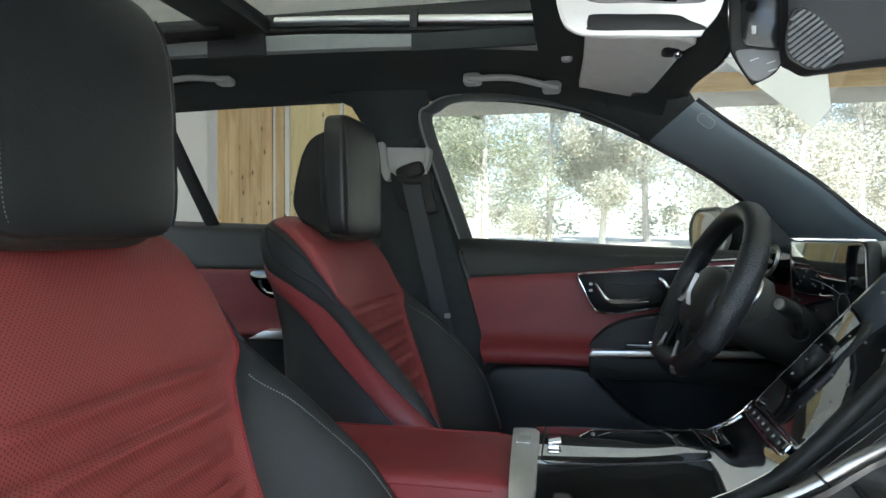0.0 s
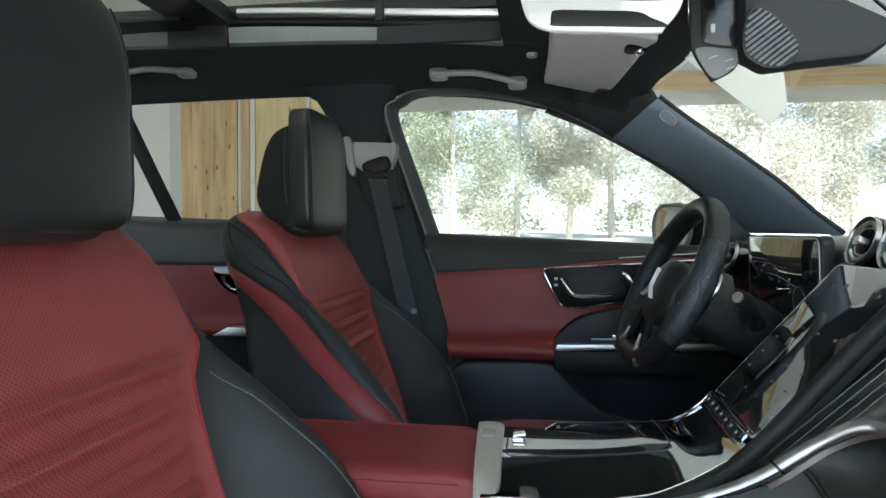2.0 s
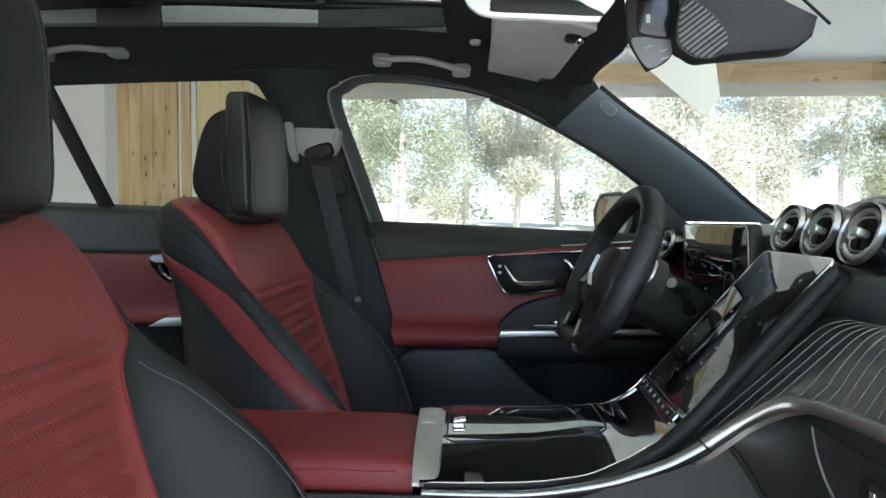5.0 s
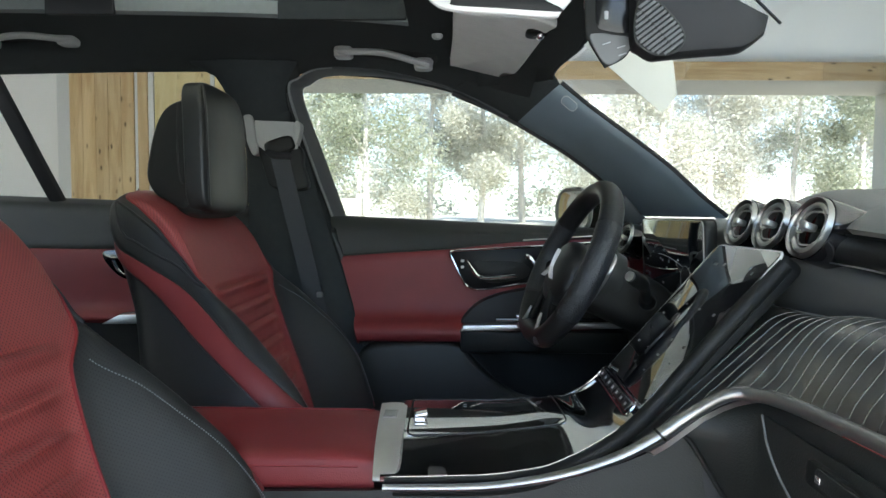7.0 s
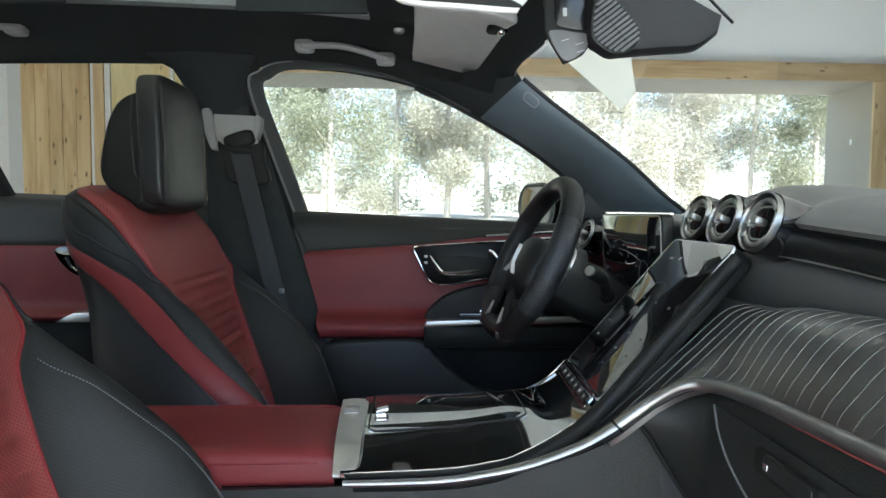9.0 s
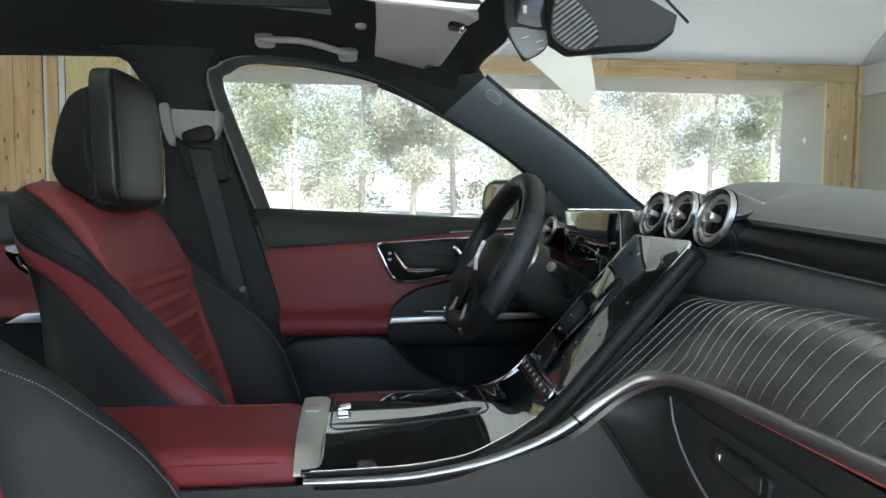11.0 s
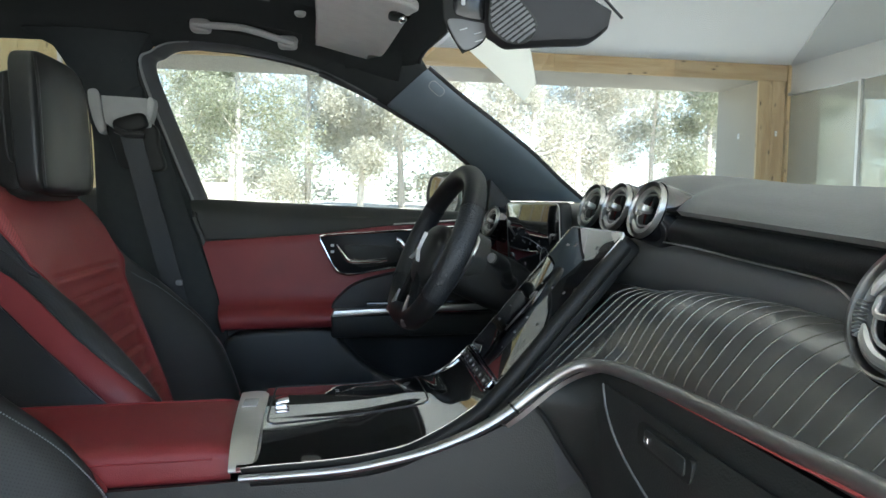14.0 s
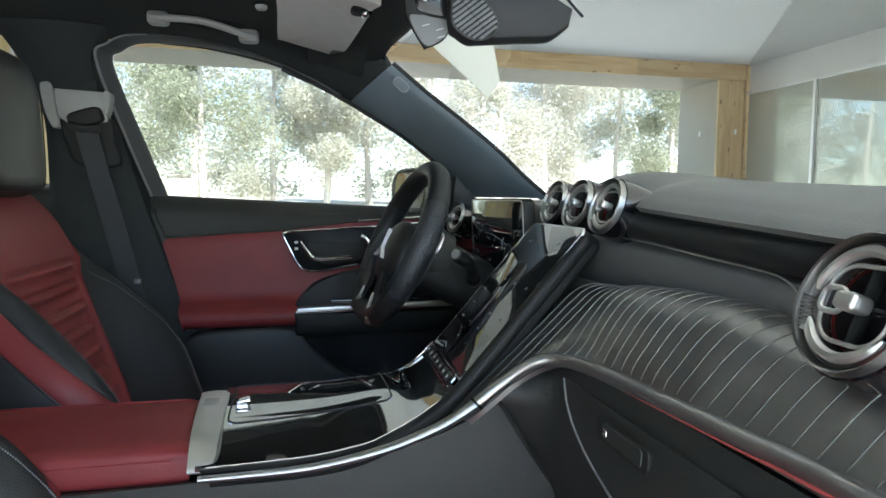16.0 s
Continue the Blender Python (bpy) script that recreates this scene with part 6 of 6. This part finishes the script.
# ---------------------------------------------------------------- overhead: grab handles, visor, roof console, mirror


def grab(x0, z0, x1, z1, y):
    root = thing("grab_handle", "pale grey fold-down grab handle on the roof lining", "grab handle", "roof grab handles")
    a, b = V(x0, y, z0), V(x1, y, z1)
    d = b - a
    line = spline([a + V(0, 0.03, 0.012), a + V(0.004, 0.004, 0.0), a + d * 0.12 + V(0, -0.012, -0.004), a + d * 0.5 + V(0, -0.014, 0.004), a + d * 0.88 + V(0, -0.012, -0.004), b + V(-0.004, 0.004, 0.0), b + V(0, 0.03, 0.012)], 40)
    part("bar", tube(line, 0.0085, 10, flat=0.8), M_GREYP, root)
    for p in (a + d * 0.07, a + d * 0.93):
        part("foot", moved(pillow(0.020, 0.018, 0.013, 0.5, 0.5, 20, 12), Matrix.Translation(p + V(0, 0.012, -0.002))), M_GREYP, root)
    part("recess", moved(prism([V(x, yy, 0) for x, yy in rounded_rect(d.length + 0.03, 0.034, 0.016, 6)], (0, 0, 1), 0.003, 0.001), frame_of((a + b) / 2 + V(0, 0.016, 0.013), d, V(0, 0.6, -0.8))), M_DARK, root)
    return root


grab(-0.002, 1.448, 0.196, 1.420, 0.555)
grab(-0.76, 1.462, -0.56, 1.468, 0.545)

visor = thing("sun_visor", "grey fabric sun visor folded up against the roof lining", "sun visor")
pts = spline([(0.246, 0.16, 0), (0.244, 0.36, 0), (0.240, 0.53, 0), (0.250, 0.545, 0), (0.335, 0.543, 0), (0.348, 0.535, 0), (0.351, 0.500, 0), (0.366, 0.490, 0), (0.374, 0.45, 0), (0.388, 0.20, 0), (0.388, 0.135, 0), (0.26, 0.135, 0)], 80, closed=True)
bm = prism([V(p.x, p.y, 0) for p in pts], (0, 0, 1), 0.016, 0.006, 3)
for v in bm.verts:
    v.co.z += 1.470 - 0.24 * v.co.x
part("panel", bm, M_GREYF, visor)
part("clip_cup", moved(pillow(0.015, 0.022, 0.006, 0.7, 0.7, 20, 10), pose(0.372, 0.195, 1.382)), M_DARK, visor)
part("clip", joined(moved(pillow(0.006, 0.010, 0.007, 0.6, 0.6, 16, 10), pose(0.379, 0.19, 1.377)), tube([V(0.370, 0.20, 1.380), V(0.386, 0.18, 1.376)], 0.004, 8)), M_CHROME, visor, "chrome visor clip")

over = thing("roof_console", "gloss roof console with bright bezel and dark storage slot", "roof console")
rows = []
for i in range(25):
    u = i / 24
    y = -0.07 + 0.15 * u
    k = 1 - 0.06 * (1 - u) ** 8 - 0.85 * u
    sec = spline([(0.198, 1.410, 0), (0.200, 1.375, 0), (0.206, 1.351, 0), (0.216, 1.338, 0), (0.242, 1.3296, 0), (0.30, 1.3255, 0), (0.360, 1.3215, 0), (0.3725, 1.329, 0), (0.3915, 1.3565, 0), (0.402, 1.400, 0)], 36)
    rows.append([V(0.297 + (p.x - 0.297) * k + 0.02 * u, y, 1.415 + (p.y - 1.415) * k) for p in sec])
part("bezel", skin(rows, thick=0.004, core=V(0.297, 0.01, 1.42)), M_BEZEL, over, "bright glossy bezel")
face = spline([(0.206, 1.410, 0), (0.207, 1.375, 0), (0.212, 1.353, 0), (0.221, 1.341, 0), (0.243, 1.3325, 0), (0.30, 1.3285, 0), (0.358, 1.325, 0), (0.368, 1.331, 0), (0.386, 1.357, 0), (0.394, 1.410, 0)], 40)
part("front_face", prism([V(p.x, -0.071, p.y) for p in face], (0, 1, 0), 0.01, 0.003), M_BEZEL, over, "bright glossy face")
slot = spline([(0.2418, 1.350, 0), (0.2415, 1.3425, 0), (0.246, 1.3375, 0), (0.30, 1.3345, 0), (0.360, 1.331, 0), (0.3685, 1.3335, 0), (0.352, 1.3415, 0), (0.336, 1.349, 0), (0.29, 1.3525, 0), (0.248, 1.3550, 0)], 48, closed=True)
part("slot", prism([V(p.x, -0.0735, p.y) for p in slot], (0, 1, 0), 0.006, 0.001), M_RUBBER, over, "dark storage slot")
part("upper_slot", prism([V(p.x, -0.0735, p.y) for p in spline([(0.238, 1.408, 0), (0.240, 1.372, 0), (0.30, 1.365, 0), (0.348, 1.361, 0), (0.372, 1.366, 0), (0.374, 1.408, 0), (0.30, 1.410, 0)], 44, closed=True)], (0, 1, 0), 0.006, 0.001), M_PIANO, over, "dark gloss strip")
part("mount", box((0.21, -0.05, 1.39), (0.39, 0.07, 1.42), 0.005), M_DARK, over)

mir = thing("rear_view_mirror", "black rear-view mirror on a stalk under the windscreen header", "mirror")


def mirror_section(pts, y, k, shift):
    return [V(0.432 + (p.x - 0.432) * k + shift[0], y, 1.345 + (p.y - 1.345) * k + shift[1]) for p in pts]


# the housing tapers to a rounded point below; it is drawn out across the car and turned to the driver
shield = spline([(0.405, 1.430, 0), (0.404, 1.385, 0), (0.4055, 1.330, 0), (0.410, 1.312, 0), (0.4285, 1.2825, 0), (0.434, 1.2815, 0), (0.454, 1.292, 0), (0.463, 1.307, 0), (0.4625, 1.322, 0), (0.461, 1.36, 0), (0.459, 1.43, 0)], 60, closed=True)
rows = [mirror_section(shield, -0.020, 0.93, (0, 0)), mirror_section(shield, -0.0195, 0.965, (0, 0)), mirror_section(shield, -0.017, 1.0, (0, 0))]
for i in range(1, 10):
    u = i / 9
    rows.append(mirror_section(shield, -0.017 + 0.20 * u, 1 - 0.22 * u - 0.2 * max(0, u - 0.85) / 0.15, (0.058 * u, 0.052 * u)))
part("housing", skin(rows, closed=True, caps=True), M_DARK, mir, "black mirror housing")
part("mirror_glass", prism([V(0.402 + 0.28 * (y + 0.017), y, 1.385 + 0.10 * y + z) for y, z in [(a + 0.08, b) for a, b in rounded_rect(0.17, 0.062, 0.026, 8)]], (1, 0, 0), 0.003, 0.001), M_MIRROR, mir, "mirror glass")
bay = spline([(0.416, 1.435, 0), (0.417, 1.36, 0), (0.419, 1.330, 0), (0.430, 1.3235, 0), (0.455, 1.321, 0), (0.4605, 1.33, 0), (0.4605, 1.36, 0), (0.458, 1.435, 0)], 40, closed=True)
part("sensor_bay", prism([V(p.x, -0.0225, p.y) for p in bay], (0, 1, 0), 0.004, 0.0015), M_PIANOBAY, mir, "dark gloss sensor bay")
cover = spline([(0.411, 1.3165, 0), (0.4305, 1.2845, 0), (0.453, 1.2935, 0), (0.461, 1.307, 0), (0.459, 1.3165, 0), (0.440, 1.319, 0), (0.425, 1.321, 0)], 40, closed=True)
part("lower_cover", prism([V(p.x, -0.0220, p.y) for p in cover], (0, 1, 0), 0.004, 0.0015), M_GREYD, mir, "grey lower cover with buttons")
part("sensor_window", box((0.4275, -0.0240, 1.337), (0.4325, -0.0222, 1.347), 0.001), M_ICON, mir)
part("sensor_lens", moved(lathe([(0.0005, 0.002), (0.006, 0.002), (0.007, 0)], 16, "Z"), pose(0.427, -0.0222, 1.369, 90, 0, 0)), M_PIANO, mir)
for bx, bz in ((0.431, 1.3085), (0.449, 1.3045), (0.451, 1.2955)):
    part("button", moved(box((-0.005, -0.0008, -0.0006), (0.005, 0.0008, 0.0006), 0.0003), pose(bx, -0.0226, bz, 0, -18, 0)), M_ICON, mir)
part("stalk", tube([V(0.465, 0.06, 1.375), V(0.485, 0.04, 1.39), V(0.50, 0.03, 1.40)], 0.013, 10), M_DARK, mir)

pod = thing("camera_pod", "black camera housing behind the mirror with slotted grille", "camera housing")


def screen_z(x):
    return 1.415 - 0.4583 * (x - 0.47)


side = spline([(0.457, 1.412, 0), (0.457, 1.35, 0), (0.4585, 1.306, 0), (0.470, 1.295, 0), (0.484, 1.2875, 0), (0.50, 1.2885, 0), (0.545, 1.293, 0), (0.587, 1.2965, 0), (0.603, 1.304, 0), (0.618, 1.316, 0)], 60)
side = [(p.x, p.y) for p in side] + [(x, screen_z(x) - 0.010) for x in (0.622, 0.60, 0.56, 0.52, 0.47)]


def pod_section(y, k, lift):
    return [V(0.535 + (a - 0.535) * k + 0.5 * lift, y, min(1.36 + (b - 1.36) * k + lift, screen_z(a) - 0.008)) for a, b in side]


rows = [pod_section(-0.040, 0.88, 0.006), pod_section(-0.037, 0.95, 0.002), pod_section(-0.030, 0.985, 0.0), pod_section(-0.018, 1.0, 0.0), pod_section(0.03, 1.0, 0.028), pod_section(0.09, 0.97, 0.055), pod_section(0.12, 0.90, 0.07)]
part("body", skin(rows, closed=True, caps=True), M_RUBBER, pod)
part("serrated_strip", joined(*[moved(box((-0.0034, 0, -0.0010), (0.0018, 0.004, 0.0012), 0.0003), pose(0.570 + 0.0038 * k, -0.041, 1.386 - 0.00356 * k, 0, 43, 0)) for k in range(17)]), M_RUBBER, pod, "toothed rubber edge strip")
oval = spline([(0.4600, 1.309, 0), (0.470, 1.2975, 0), (0.484, 1.2905, 0), (0.503, 1.292, 0), (0.515, 1.304, 0), (0.515, 1.318, 0), (0.502, 1.335, 0), (0.486, 1.350, 0), (0.468, 1.356, 0), (0.460, 1.335, 0)], 60, closed=True)
part("grille_plate", prism([V(p.x, -0.0425, p.y) for p in oval], (0, 1, 0), 0.006, 0.001), M_RUBBER, pod, "dark grille recess")
part("grille_rim", tube([V(p.x, -0.0425, p.y) for p in oval], 0.0022, 8, closed=True, up=(0, 1, 0)), M_SOFT, pod)
gd, gn = V(0.79, 0, 0.61), V(-0.61, 0, 0.79)
gc = V(0.488, -0.0445, 1.321)
ov = [V(p.x, -0.0445, p.y) for p in oval]
for k in range(13):
    off = -0.0335 + 0.0056 * k
    hit = []
    for a, b in zip(ov, ov[1:] + ov[:1]):
        da, db = (a - gc).dot(gn) - off, (b - gc).dot(gn) - off
        if da * db < 0:
            hit.append(a.lerp(b, da / (da - db)))
    if len(hit) < 2 or (hit[0] - hit[1]).length < 0.008:
        continue
    a, b = sorted(hit[:2], key=lambda p: p.x)
    part("slat", tube([a.lerp(b, 0.03), a.lerp(b, 0.97)], 0.0017, 6, up=(0, 1, 0)), M_GREYD, pod)
part("grille_bar", tube([gc + gn * 0.034 - gd * 0.006, gc - gn * 0.026 - gd * 0.001], 0.0014, 6, up=(0, 1, 0)), M_SOFT, pod)

# ---------------------------------------------------------------- seat belt on the centre pillar
belt = thing("seat_belt", "black seat belt hanging from its pillar loop", "seat belt")
cover = [(-0.212, 1.262), (-0.2115, 1.3157), (-0.1225, 1.3122), (-0.1150, 1.3060), (-0.1120, 1.2500), (-0.150, 1.2420), (-0.190, 1.2460)]
part("height_cover", prism([V(a, 0.668, b) for a, b in cover], (0, 1, 0), 0.03, 0.003, 2), M_GREYM, belt, "grey height adjuster cover")
part("cover_edge", prism([V(p.x, 0.662, p.y) for p in spline([(-0.237, 1.318, 0), (-0.230, 1.328, 0), (-0.218, 1.326, 0), (-0.213, 1.31, 0), (-0.206, 1.265, 0), (-0.204, 1.240, 0), (-0.216, 1.236, 0), (-0.230, 1.27, 0)], 36, closed=True)], (0, 1, 0), 0.034, 0.004, 3), M_GREYM, belt, "pale grey cover edge")
part("cover_lug", prism([V(p.x, 0.662, p.y) for p in spline([(-0.118, 1.308, 0), (-0.108, 1.312, 0), (-0.104, 1.300, 0), (-0.110, 1.270, 0), (-0.118, 1.262, 0)], 24, closed=True)], (0, 1, 0), 0.034, 0.002, 2), M_GREYM, belt)
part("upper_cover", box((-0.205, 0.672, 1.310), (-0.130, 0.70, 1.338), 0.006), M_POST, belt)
part("cover_foot", prism([V(p.x, 0.670, p.y) for p in spline([(-0.200, 1.265, 0), (-0.112, 1.258, 0), (-0.100, 1.21, 0), (-0.092, 1.16, 0), (-0.17, 1.16, 0), (-0.192, 1.20, 0)], 36, closed=True)], (0, 1, 0), 0.03, 0.006, 3), M_DARK, belt)
part("loop", moved(pillow(0.034, 0.014, 0.018, 0.5, 0.5, 24, 14), pose(-0.150, 0.655, 1.255, 0, -18, 0)), M_DARK, belt, "black belt loop")
part("loop_rim", tube([V(-0.178, 0.648, 1.242), V(-0.155, 0.640, 1.232), V(-0.122, 0.648, 1.232)], 0.008, 8), M_RUBBER, belt)
rows = []
for i in range(21):
    u = i / 20
    c = V(-0.152, 0.645, 1.245).lerp(V(-0.062, 0.655, 0.86), u)
    rows.append([c + V(-0.021, 0.0, 0), c + V(0.021, 0.004, 0)])
part("webbing", skin(rows, thick=0.0022), M_WEB, belt)
part("buckle_stop", box((-0.066, 0.648, 0.908), (-0.052, 0.658, 0.920), 0.003), M_GREYD, belt)

# ---------------------------------------------------------------- outside mirror
wm = thing("wing_mirror", "dark wing mirror with silver glass outside the driver window", "mirror")
Q = Matrix.Translation((0.632, 0.985, 1.114)) @ Matrix.Rotation(radians(18), 4, "Z")
part("shell", moved(pillow(0.055, 0.105, 0.064, 0.6, 0.85), Q), M_DARK, wm)
part("mirror_glass", moved(prism([V(-0.0555, y, z) for y, z in rounded_rect(0.180, 0.108, 0.0535, 10)], (1, 0, 0), 0.004, 0.001), Q), M_MIRROR, wm, "mirror glass")
part("rim", moved(tube([V(-0.052, y, z) for y, z in rounded_rect(0.192, 0.120, 0.0595, 10)], 0.006, 8, closed=True, up=(1, 0, 0)), Q), M_GREYP, wm)
part("arm", tube([V(0.67, 0.83, 1.06), V(0.665, 0.92, 1.07)], 0.02, 10), M_DARK, wm)
